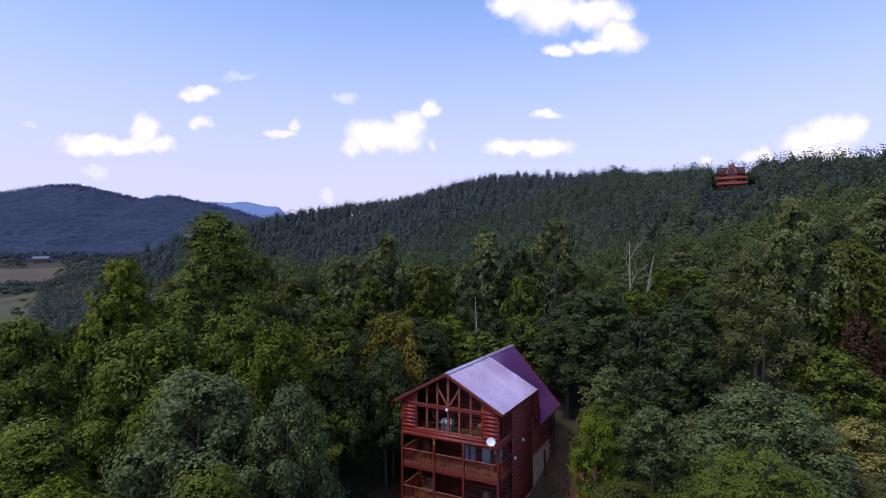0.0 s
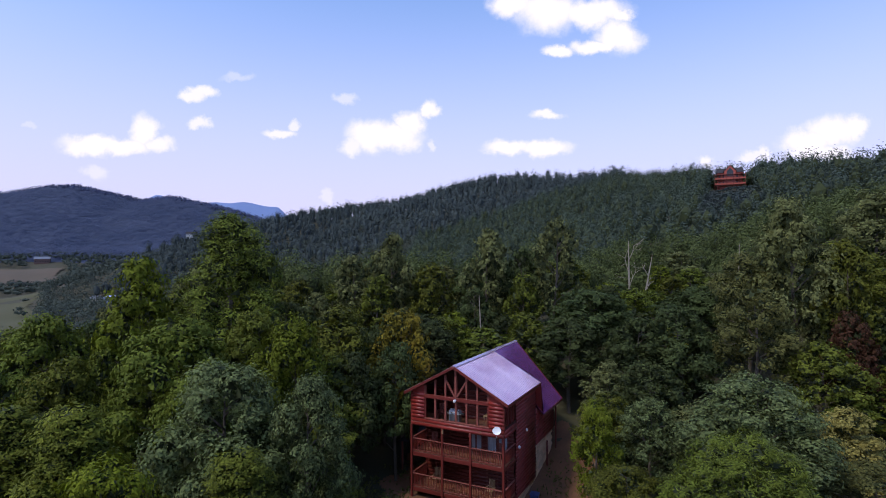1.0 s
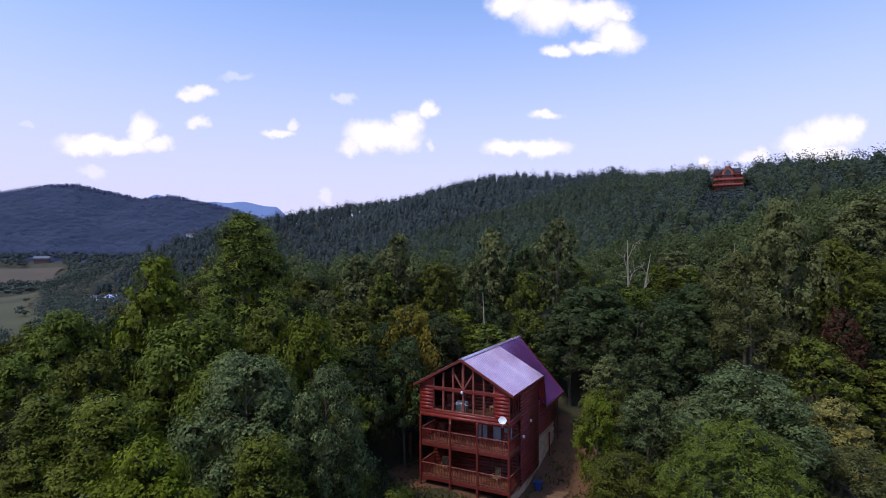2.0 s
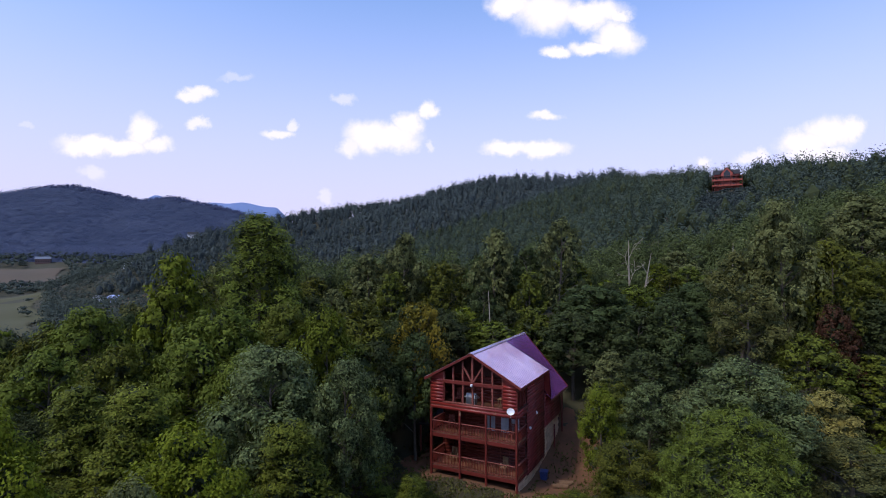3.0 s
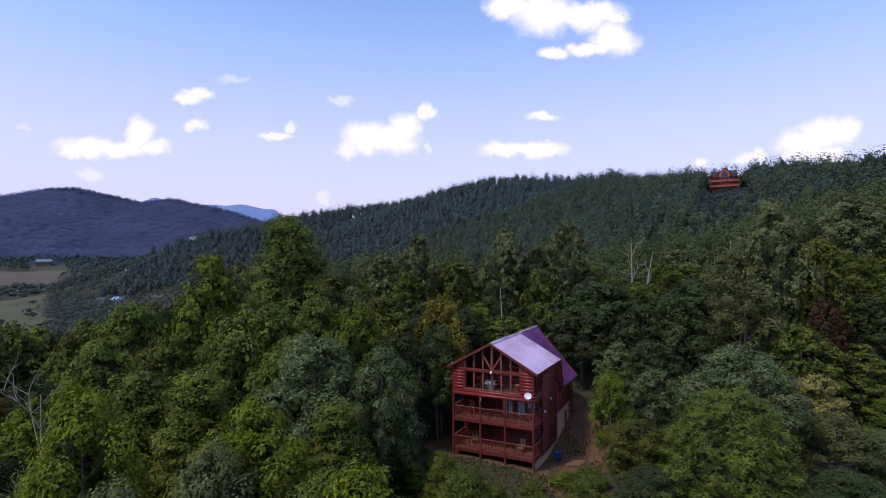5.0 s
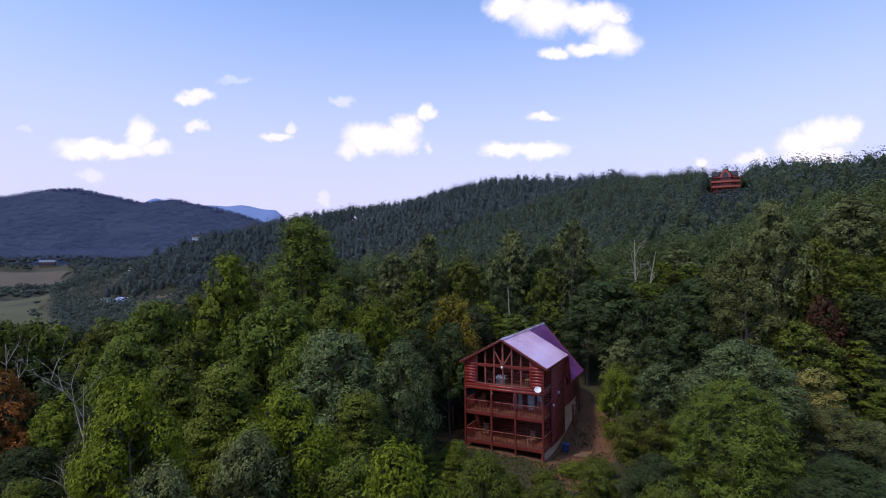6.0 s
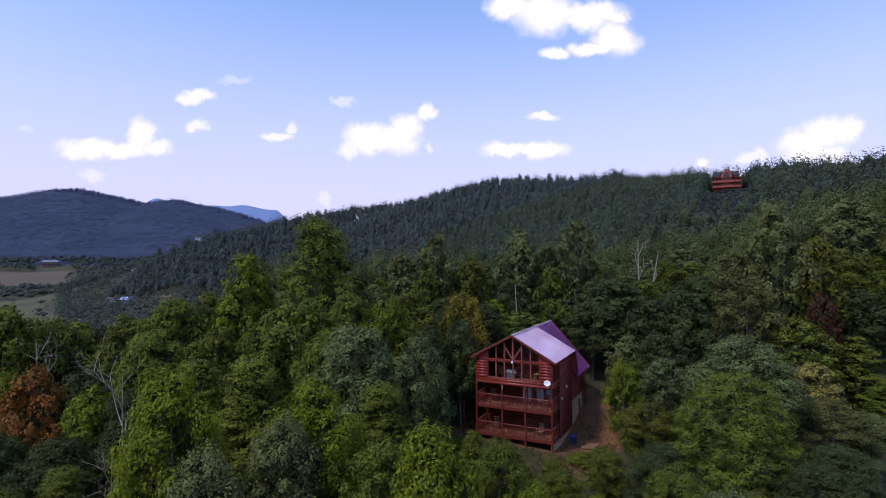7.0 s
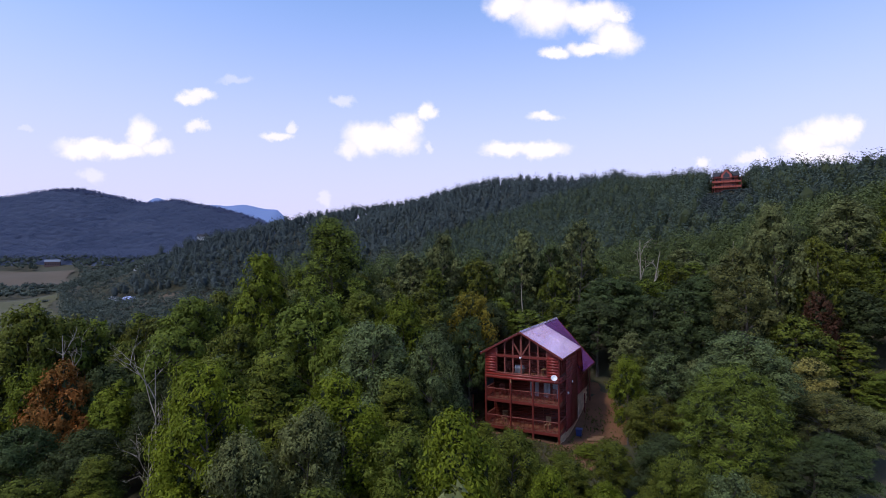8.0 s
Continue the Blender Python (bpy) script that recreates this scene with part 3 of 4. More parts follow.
part("mast", bm, GREY_METAL, dish)
bm = bmesh.new()
cylinder(bm, (0, -0.1, -0.32), (0.04, -0.5, -0.30), 0.015, 0.012)
box(bm, 0.0, 0.09, -0.58, -0.49, -0.34, -0.24)
part("receiver_arm", bm, GREY_METAL, dish)

bm = bmesh.new()
for x, z, r in ((1.98, 5.80, 20), (2.12, 5.78, -25), (2.05, 5.86, 70)):
    cylinder(bm, (x - 0.11 * math.cos(radians(r)), -0.145, z - 0.11 * math.sin(radians(r))), (x + 0.11 * math.cos(radians(r)), -0.145, z + 0.11 * math.sin(radians(r))), 0.022, 0.022, 6)
ob = part("wall_ornament", bm, CUT_WOOD, None)
ob.matrix_basis = CABIN
tagged(ob, "small crossed wooden ornament on the porch beam", "ornament")
for x in (-1.05,):
    bm = bmesh.new()
    cylinder(bm, (x, -0.25, 5.55), (x, -0.25, 5.32), 0.06, 0.075)
    cylinder(bm, (x, -0.25, 5.66), (x, -0.25, 5.54), 0.012, 0.012, 6)
    ob = part("hanging_lantern", bm, CUT_WOOD, None)
    ob.matrix_basis = CABIN
    tagged(ob, "small tan lantern hanging from the porch beam", "lantern")


# furniture on the porches
def grill(x, y, z):
    g = empty("barbecue_grill", CABIN @ pose(x, y, z), "blue-grey barbecue grill on the top porch", "grill")
    bm = bmesh.new()
    box(bm, -0.42, 0.42, -0.26, 0.26, 0.12, 0.78)
    part("cabinet", bm, GREY_METAL, g, bevel=0.02)
    bm = bmesh.new()
    cylinder(bm, (-0.42, 0, 0.80), (0.42, 0, 0.80), 0.27, 0.27, 18)
    part("lid", bm, CURTAIN, g, "pale blue-grey lid")
    for s in (-1, 1):
        block("side_shelf", (min(s * 0.44, s * 0.72), max(s * 0.44, s * 0.72), -0.24, 0.24, 0.74, 0.78), GREY_METAL, g)
        for t in (-1, 1):
            block("leg", (s * 0.38 - 0.03, s * 0.38 + 0.03, t * 0.21 - 0.03, t * 0.21 + 0.03, 0, 0.12), GREY_METAL, g, bevel=0)
    beam("lid_handle", (-0.3, -0.30, 0.86), (0.3, -0.30, 0.86), 0.03, 0.03, GREY_METAL, g)


def rocking_chair(x, y, z, turn, mat, label):
    c = empty("porch_chair", CABIN @ pose(x, y, z, 0, 0, turn), label, "chair", "porch chairs")
    block("seat", (-0.27, 0.27, -0.26, 0.26, 0.40, 0.44), mat, c)
    for sx in (-1, 1):
        for sy in (-1, 1):
            block("leg", (sx * 0.25 - 0.025, sx * 0.25 + 0.025, sy * 0.23 - 0.025, sy * 0.23 + 0.025, 0, 0.40), mat, c, bevel=0)
        block("arm", (sx * 0.30 - 0.04, sx * 0.30 + 0.04, -0.27, 0.25, 0.62, 0.65), mat, c)
        block("arm_post", (sx * 0.30 - 0.02, sx * 0.30 + 0.02, -0.25, -0.21, 0.40, 0.62), mat, c, bevel=0)
    for i in range(5):
        x0 = -0.25 + i * 0.11
        block("back_slat", (x0, x0 + 0.07, 0.24, 0.27, 0.44, 1.12), mat, c, bevel=0)
    block("top_rail", (-0.28, 0.28, 0.235, 0.275, 1.10, 1.18), mat, c)


def small_table(x, y, z, mat):
    t = empty("porch_table", CABIN @ pose(x, y, z), "low tan wooden table on the porch", "table")
    block("tabletop", (-0.5, 0.5, -0.35, 0.35, 0.68, 0.73), mat, t)
    for sx in (-1, 1):
        for sy in (-1, 1):
            block("leg", (sx * 0.43 - 0.03, sx * 0.43 + 0.03, sy * 0.28 - 0.03, sy * 0.28 + 0.03, 0, 0.68), mat, t, bevel=0)


grill(-0.45, 0.75, FLOORS[2])
small_table(2.2, 1.5, FLOORS[2], CUT_WOOD)
rocking_chair(-1.9, 1.3, FLOORS[2], 10, TRIM, "brown wooden chair on the top porch")
rocking_chair(-2.3, 1.2, FLOORS[0], 15, CUT_WOOD, "tan wooden rocking chair on the lowest porch")
rocking_chair(2.35, 1.0, FLOORS[0], -12, CUT_WOOD, "tan wooden rocking chair on the lowest porch")
rocking_chair(2.9, 1.2, FLOORS[1], -20, TRIM, "red-brown wooden chair behind the middle railing")
rocking_chair(-2.6, 1.3, FLOORS[1], 20, TRIM, "red-brown wooden chair behind the middle railing")

# the covered side deck in the shade of the trees
side = empty("side_shelter", CABIN, "dark open shelter with posts beside the cabin", "shelter")
mesh = [(-3.95, 3.2, 3.3), (-7.2, 3.2, 2.85), (-7.2, 10.5, 3.2), (-3.95, 10.5, 3.6)]
mesh += [(x, y, z - 0.12) for x, y, z in mesh]
mesh_object("roof", mesh, [(3, 2, 1, 0), (4, 5, 6, 7), (0, 1, 5, 4), (1, 2, 6, 5), (2, 3, 7, 6), (3, 0, 4, 7)], SHINGLE, side, "dark shingle roof")
for x, y in ((-6.9, 3.4), (-6.9, 6.8), (-6.9, 10.2), (-4.1, 3.4)):
    block("post", (x - 0.06, x + 0.06, y - 0.06, y + 0.06, -1.2, 3.0 if x > -5 else 2.8), TRIM, side)
block("back_board", (-7.1, -4.0, 10.25, 10.35, -0.5, 3.2), SHINGLE, side)

# ---- yard ----
def local(x, y):
    p = CABIN @ Vector((x, y, 0))
    return p.x, p.y


def yard_keep(cx, cy, rx, ry, wob):
    def keep(x, y):
        lx, ly = np.cos(radians(27)) * x - np.sin(radians(27)) * y, np.sin(radians(27)) * x + np.cos(radians(27)) * y
        w = 1 + wob * np.sin(lx * 1.7 + 1) * np.sin(ly * 1.3)
        return ((lx - cx) / rx) ** 2 + ((ly - cy) / ry) ** 2 < w
    return keep


fine = np.arange(-16, 16, 0.22)
tagged(sheet("earth_yard", fine, fine, 0.05, EARTH, yard_keep(1.2, 4.5, 8.4, 11.5, 0.3)), "bare red-brown earth round the cabin", "earth", kind="structure")
tagged(sheet("grass_patch", fine, fine, 0.09, YARD, yard_keep(-0.5, -4.4, 6.6, 4.1, 0.5)), "thin patchy grass before the cabin", "grass", kind="structure")


def on_ground(x, y, dz=0.0):
    wx, wy = local(x, y)
    return Vector((wx, wy, float(ground_height(wx, wy)) + dz))


p = on_ground(4.75, 4.3)
bin_ = empty("wheeled_bin", Matrix.Translation(p) @ pose(0, 0, 0, 0, 0, -20) @ Matrix.Diagonal((0.85, 0.85, 0.8, 1)), "blue plastic bin beside the foundation", "bin", "bins")
bm = bmesh.new()
bmesh.ops.create_cone(bm, cap_ends=True, segments=4, radius1=0.42, radius2=0.54, depth=0.85, matrix=Matrix.Translation((0, 0, 0.52)) @ Matrix.Rotation(math.pi / 4, 4, "Z"))
part("body", bm, BLUE_PLASTIC, bin_, bevel=0.03)
tagged(bin_, group="yard things")
block("lid", (-0.42, 0.42, -0.44, 0.42, 0.96, 1.03), BLUE_PLASTIC, bin_, bevel=0.02)
for s in (-1, 1):
    bm = bmesh.new()
    cylinder(bm, (s * 0.30, 0.36, 0.12), (s * 0.38, 0.36, 0.12), 0.12, 0.12, 14)
    part("wheel", bm, SHINGLE, bin_)
rng = random.Random(9)
for i in range(3):
    p = on_ground(6.5 + 0.10 * i, 3.4 + 0.42 * i, 0.17)
    bm = bmesh.new()
    cylinder(bm, (-0.6 - rng.uniform(0, 0.3), 0, 0), (0.55, 0.1, 0.02), 0.19, 0.17, 12)
    ob = part("cut_log", bm, FELLED, None, bevel=0.012)
    ob.matrix_basis = Matrix.Translation(p) @ pose(0, 0, 0.0, 0, 0, rng.uniform(-25, 5))
    tagged(ob, "pale cut log lying on the bare earth", "log", "cut logs")


# ---- trees ----
def unit_rows(rng, n):
    v = rng.normal(size=(n, 3))
    return v / np.linalg.norm(v, axis=1, keepdims=True)


def leaf_faces(rng, place, normal, long, wide):
    """One small pointed leaf at each place."""
    n = len(place)
    side = np.cross(normal, unit_rows(rng, n))
    side /= np.linalg.norm(side, axis=1, keepdims=True) + 1e-9
    run = np.cross(normal, side)
    l, w = (long * rng.uniform(0.65, 1.35, n))[:, None], (wide * rng.uniform(0.65, 1.35, n))[:, None]
    sag = normal * l * rng.uniform(-0.3, 0.4, n)[:, None]
    corners = np.stack([place - run * l * 0.7 - side * w, place - run * l * 0.7 + side * w, place + run * l + sag], 1)
    return corners.reshape(-1, 3), np.arange(3 * n).reshape(-1, 3)


BALL = bmesh.new()
bmesh.ops.create_icosphere(BALL, subdivisions=1, radius=1.0)
BALL_V = np.array([v.co[:] for v in BALL.verts])
BALL_F = np.array([[v.index for v in f.verts] for f in BALL.faces])
BALL.free()

# crown forms: lobes, foot and top of the crown, profile over its height, leaf count, leaf size, flatness, spread of lobes
FORMS = {
    "broad": dict(lobes=50, foot=3.6, top=13.6, radius=3.9, lobe=0.80, leaves=10500, long=0.17, wide=0.10, flat=0.8, power=0.62, tuft=0.20),
    "tall": dict(lobes=40, foot=3.0, top=13.7, radius=3.4, lobe=0.80, leaves=9500, long=0.17, wide=0.10, flat=0.9, power=0.70, tuft=0.20),
    "open": dict(lobes=34, foot=4.6, top=13.8, radius=3.5, lobe=0.70, leaves=6500, long=0.15, wide=0.09, flat=0.85, power=0.62, tuft=0.22),
    "round_pine": dict(lobes=250, foot=1.2, top=13.7, radius=4.0, lobe=0.68, leaves=23000, long=0.19, wide=0.05, flat=0.9, power=0.50, tuft=0.15),
    "white_pine": dict(lobes=90, foot=2.5, top=13.8, radius=3.7, lobe=0.76, leaves=13000, long=0.21, wide=0.05, flat=0.65, power=0.95, tuft=0.18),
    "hemlock": dict(lobes=80, foot=1.4, top=13.8, radius=3.7, lobe=0.88, leaves=12000, long=0.19, wide=0.075, flat=0.30, power=1.05, tuft=0.2),
    "bush": dict(lobes=16, foot=0.2, top=13.5, radius=4.4, lobe=1.8, leaves=3200, long=0.38, wide=0.22, flat=1.0, power=0.6, tuft=0.5),
}


def build_tree(form, leaf, seed, share=1.0):
    """An upright tree 14 m high with a crown about 4 m in radius, to be scaled; share thins the leaves and enlarges them."""
    f, rng = FORMS[form], np.random.default_rng(seed)
    n = f["lobes"]
    u = (np.arange(n) + rng.uniform(0, 1, n)) / n
    u = u ** 0.8
    around = np.arange(n) * 2.39996 + rng.uniform(-0.5, 0.5, n)
    profile = np.sin(np.pi * np.clip(0.22 + 0.76 * u, 0, 1)) ** f["power"]
    if form in ("hemlock", "white_pine"):
        profile = (1.04 - u) ** (0.72 if form == "hemlock" else 0.55) * (0.75 + 0.5 * rng.uniform(0, 1, n))
    out = np.maximum(profile, 0.05) * (f["radius"] - 0.55 * f["lobe"]) * np.sqrt(rng.uniform(0.72 if form == "round_pine" else 0.35, 1.0, n))
    centre = np.stack([out * np.cos(around), out * np.sin(around), f["foot"] + f["lobe"] * f["flat"] + u * (f["top"] - f["foot"] - 1.6 * f["lobe"] * f["flat"])], 1)
    big = f["lobe"] * rng.uniform(0.55, 1.5, n) * (0.75 + 0.4 * np.clip(profile, 0, 1))
    squash = np.array([1, 1, f["flat"]])
    count = int(f["leaves"] * share)
    tufts = count // (9 if share <= 1 else 14)
    pick = rng.choice(n, tufts, p=big ** 2 / (big ** 2).sum())
    way = unit_rows(rng, tufts)
    way[:, 2] = np.where(rng.uniform(0, 1, tufts) < 0.40, np.abs(way[:, 2]), way[:, 2])
    ripple = 1 + (0.04 if form == "round_pine" else 0.14) * np.sin(5 * way[:, 0] + pick) * np.sin(5 * way[:, 1] + 2 * pick)
    place = centre[pick] + way * squash * (big[pick] * ripple * rng.uniform(0.90 if form == "round_pine" else 0.76, 1.08, tufts))[:, None]
    inside = np.zeros(tufts, bool)
    for i in range(n):
        d = np.linalg.norm((place - centre[i]) / squash, axis=1) / big[i]
        inside |= (d < 0.62) & (pick != i)
    place, way = place[~inside], way[~inside]
    group = rng.integers(0, len(place), count)
    wide_tuft = f["tuft"] * rng.uniform(0.7, 1.4, len(place))[group][:, None]
    loose = rng.normal(size=(count, 3)) * wide_tuft * (0.4 + 0.6 * squash)
    place, way = place[group] + loose, way[group]
    normal = 1.3 * way + 0.5 * loose / (wide_tuft * 1.6) + 0.45 * unit_rows(rng, count) + np.array([0, 0, 0.35])
    if form in ("hemlock", "white_pine"):
        normal[:, 2] += 0.9
    normal /= np.linalg.norm(normal, axis=1, keepdims=True)
    grow = share ** (-0.36 if share < 1 else -0.5)
    verts, faces = leaf_faces(rng, place, normal, f["long"] * grow, f["wide"] * grow)
    tree = empty("tree", Matrix.Identity(4), "", "")
    for key in ("label", "category"):
        if key in tree:
            del tree[key]
    bend = [Vector((0, 0, -1.2)), Vector((0.12, 0.05, 4.0)), Vector((-0.10, 0.1, 8.5)), Vector((0.05, 0, 12.2))]
    limbs = [(bend[0], bend[1], 0.24, 0.18), (bend[1], bend[2], 0.18, 0.11), (bend[2], bend[3], 0.11, 0.03)]
    for i in range(0, n, 3 if n < 60 else 5 if form != "round_pine" else 50):
        c = Vector(centre[i])
        z = max(2.5, c.z - 0.55 * c.xy.length - 0.3)
        at = Vector((0, 0, z))
        limbs.append((at, at.lerp(c, 0.55) + Vector((0, 0, 0.15)), 0.07, 0.045))
        limbs.append((at.lerp(c, 0.55) + Vector((0, 0, 0.15)), c, 0.045, 0.02))
    tv, tf = tubes(limbs)
    mesh_object("trunk", tv, tf, BARK, tree, smooth=True)
    # leaves and twigs deep in the crown close it; their dark colour paints shade
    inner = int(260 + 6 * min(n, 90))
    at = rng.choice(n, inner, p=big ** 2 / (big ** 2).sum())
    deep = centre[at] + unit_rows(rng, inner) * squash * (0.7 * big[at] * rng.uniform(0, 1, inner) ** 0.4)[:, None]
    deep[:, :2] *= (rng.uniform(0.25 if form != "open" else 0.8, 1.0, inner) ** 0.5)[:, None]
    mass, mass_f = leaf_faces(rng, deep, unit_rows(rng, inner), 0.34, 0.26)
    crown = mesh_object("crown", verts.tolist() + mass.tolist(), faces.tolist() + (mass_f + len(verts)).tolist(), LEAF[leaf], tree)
    crown.data.materials.append(CROWN_SHADE)
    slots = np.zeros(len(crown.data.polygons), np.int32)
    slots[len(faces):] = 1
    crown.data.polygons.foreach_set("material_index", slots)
    return tree


def branch(rng, out, a, way, long, r, depth):
    """Bare forking limbs."""
    p = a
    for k in range(3):
        way = (way + Vector(rng.normal(size=3) * 0.13)).normalized()
        q = p + way * long / 3
        out.append((p, q, r * (1 - 0.22 * k), r * (1 - 0.22 * (k + 1))))
        if depth and k:
            for _ in range(2):
                side = (way * 0.75 + Vector(rng.normal(size=3) * 0.6) + Vector((0, 0, 0.15))).normalized()
                branch(rng, out, q, side, long * rng.uniform(0.40, 0.62), r * 0.45, depth - 1)
        p = q


def dead_tree(x, y, top, seed, forks=2, thick=0.2, lean=(0, 0), label="bare grey dead tree standing among green trees"):
    rng = np.random.default_rng(seed)
    z = float(ground_height(x, y))
    out = []
    a, b = Vector((0, 0, -0.5)), Vector((lean[0], lean[1], top - z))
    mid = a.lerp(b, 0.5) + Vector((0.25, 0.1, 0))
    out += [(a, mid, thick, thick * 0.7), (mid, b, thick * 0.7, thick * 0.2)]
    for i in range(forks):
        s = 0.45 + 0.5 * i / max(forks, 1)
        p = a.lerp(mid, s * 2) if s < 0.5 else mid.lerp(b, s * 2 - 1)
        w = rng.uniform(0, 6.28)
        branch(rng, out, p, Vector((0.6 * math.cos(w), 0.6 * math.sin(w), 1.1)).normalized(), (top - z) * rng.uniform(0.13, 0.25), thick * 0.4, 2)
    v, f = tubes(out)
    ob = mesh_object("dead_tree", v, f, DEADWOOD, None, smooth=True)
    ob.matrix_basis = Matrix.Translation((x, y, z))
    return tagged(ob, label, "dead tree", "dead trees")


KINDS = {
    "oak": ("broad", "oak", "green broadleaf tree with a full rounded crown"),
    "dark": ("broad", "dark", "dense dark-green broadleaf tree"),
    "tall": ("tall", "oak", "tall green broadleaf tree among its neighbours"),
    "silver": ("broad", "silver", "broadleaf tree with pale silvery-green leaves"),
    "bright": ("tall", "bright", "bright yellow-green young tulip tree"),
    "pale": ("tall", "pale", "tall pale-green tree with airy crown"),
    "olive": ("open", "olive", "thinning olive-green tree with visible limbs"),
    "thin": ("open", "pale", "sparse pale tree with bare upper limbs"),
    "gold": ("broad", "gold", "small tree with golden autumn leaves"),
    "straw": ("tall", "straw", "sparse tree with straw-yellow leaves"),
    "orange": ("tall", "orange", "small tree with rusty orange autumn leaves"),
    "lime": ("tall", "lime", "mid-green young tulip tree with yellowish leaves"),
    "rust": ("tall", "rust", "slender tree with dull red-brown dying leaves"),
    "pine": ("round_pine", "pine", "round-crowned green pine with tufted needles"),
    "white_pine": ("white_pine", "pine", "tall broad pine above the other trees"),
    "hemlock": ("hemlock", "hemlock", "layered evergreen with drooping flat boughs"),
}
made = {}


def plant(kind, x, y, top, radius, seed, share=1.0, group="woodland trees"):
    form, leaf, label = KINDS[kind]
    key = (kind, seed % (2 if share != 0.7 else 3), share)
    z = float(ground_height(x, y))
    h = max(top - z, 3.0)
    radius = max(radius, 0.20 * h)
    turn = (seed * 137) % 360
    m = Matrix.Translation((x, y, z)) @ pose(0, 0, 0, (seed * 7) % 5 - 2, (seed * 11) % 5 - 2, turn) @ Matrix.Diagonal((radius / 3.6, radius / 3.6, h / 13.8, 1))
    if key not in made:
        tree = build_tree(form, leaf, seed * 31 + 5, share)
        tree.matrix_basis = m
        made[key] = tree
    else:
        source = made[key]
        keep = source.matrix_basis.copy()
        source.matrix_basis = Matrix.Identity(4)
        tree = copy_thing(source, m)
        source.matrix_basis = keep
    tree.name = "tree"
    return tagged(tree, label, "tree", group)


def leaf_share(y, top, kind, radius):
    """Finer leaves for the crowns nearer the flight line, few for those that stay under it."""
    if top < 18.6 - 0.46 * (y + 54.6):
        return 0.16
    return 2.2 if y < -6 or kind == "white_pine" else 1.2 if y < -1 or radius > 3.75 and y < 32 else 0.7 if y < 16 else 0.38


NEAR = [
    ("silver", -13.4, -9.6, 12.9, 4.0), ("silver", -9.0, -9.0, 11.8, 2.6), ("bright", -14.4, -18.4, 10.4, 3.4), ("bright", -7.2, -29.6, 10.8, 3.0),
    ("bright", -21.8, -22.0, 11.6, 3.0), ("orange", -44.1, -4.0, 8.4, 3.3), ("hemlock", -21.6, -10.8, 10.6, 4.0), ("hemlock", -26.5, -9.0, 9.8, 4.0),
    ("hemlock", -11.4, -13.6, 9.0, 3.4), ("lime", -11.6, -1.6, 14.3, 2.4), ("lime", -13.9, -2.0, 12.8, 2.4), ("gold", -4.7, 7.2, 14.3, 2.0), ("dark", -5.0, 4.4, 11.6, 2.0),
]
NEAR2 = [
    ("oak", -20.8, -1.6, 14.6, 4.2), ("tall", -28.0, -3.2, 11.8, 3.4), ("oak", -37.4, 7.0, 13.8, 4.2), ("lime", -29.6, 10.0, 18.7, 3.6), ("white_pine", -21.7, 10.3, 23.0, 6.0),
    ("pale", -8.4, 30.6, 21.8, 3.0), ("pale", 4.4, 30.5, 22.6, 3.6), ("thin", 13.0, 29.6, 23.8, 3.4), ("dark", 15.2, 18.4, 15.2, 5.2), ("dark", 11.8, 14.5, 12.6, 3.6),
    ("pale", 36.0, 44.0, 19.5, 4.0), ("olive", 36.0, 26.5, 18.2, 4.4), ("tall", 37.2, 11.3, 20.2, 2.8),
]
NEAR3 = [
    ("pale", 33.8, 12.6, 24.4, 3.8), ("pale", 51.8, 25.5, 27.0, 5.0), ("silver", 18.9, -6.4, 11.3, 4.2), ("pine", 14.2, -13.0, 9.5, 3.6), ("straw", 26.6, -3.4, 8.3, 2.6),
    ("bright", 33.4, -0.6, 2.6, 2.8), ("silver", 13.9, -1.7, 8.4, 2.4), ("lime", 9.9, -2.4, 8.5, 1.8), ("oak", 11.9, 2.8, 7.8, 2.4), ("bright", -1.9, -24.0, 6.3, 2.0),
    ("bright", 0.3, -28.0, 6.4, 1.9), ("tall", 3.6, -26.6, 5.6, 2.1), ("silver", 7.6, -26.0, 6.6, 2.2),
]
NEAR4 = [
    ("oak", 10.2, -23.0, 5.2, 2.6), ("oak", 10.4, -8.0, 6.2, 2.6), ("dark", 9.0, -13.5, 4.6, 2.4), ("dark", 21.5, -14.0, 4.6, 2.6), ("olive", 27.5, 8.0, 15.8, 4.0),
    ("olive", 30.5, 15.0, 19.0, 4.0), ("dark", 21.5, 10.0, 14.0, 3.2), ("oak", 3.4, 17.5, 11.0, 3.6), ("dark", -3.0, 14.0, 13.0, 3.8), ("oak", -10.5, 6.5, 14.2, 4.0),
    ("oak", -16.0, 4.5, 14.4, 3.8), ("oak", -34.0, -1.5, 11.0, 3.6), ("oak", -54.0, 4.8, 13.4, 3.8), ("oak", -44.2, 12.1, 11.0, 3.6), ("bright", -24.6, -18.9, 11.2, 2.6),
]
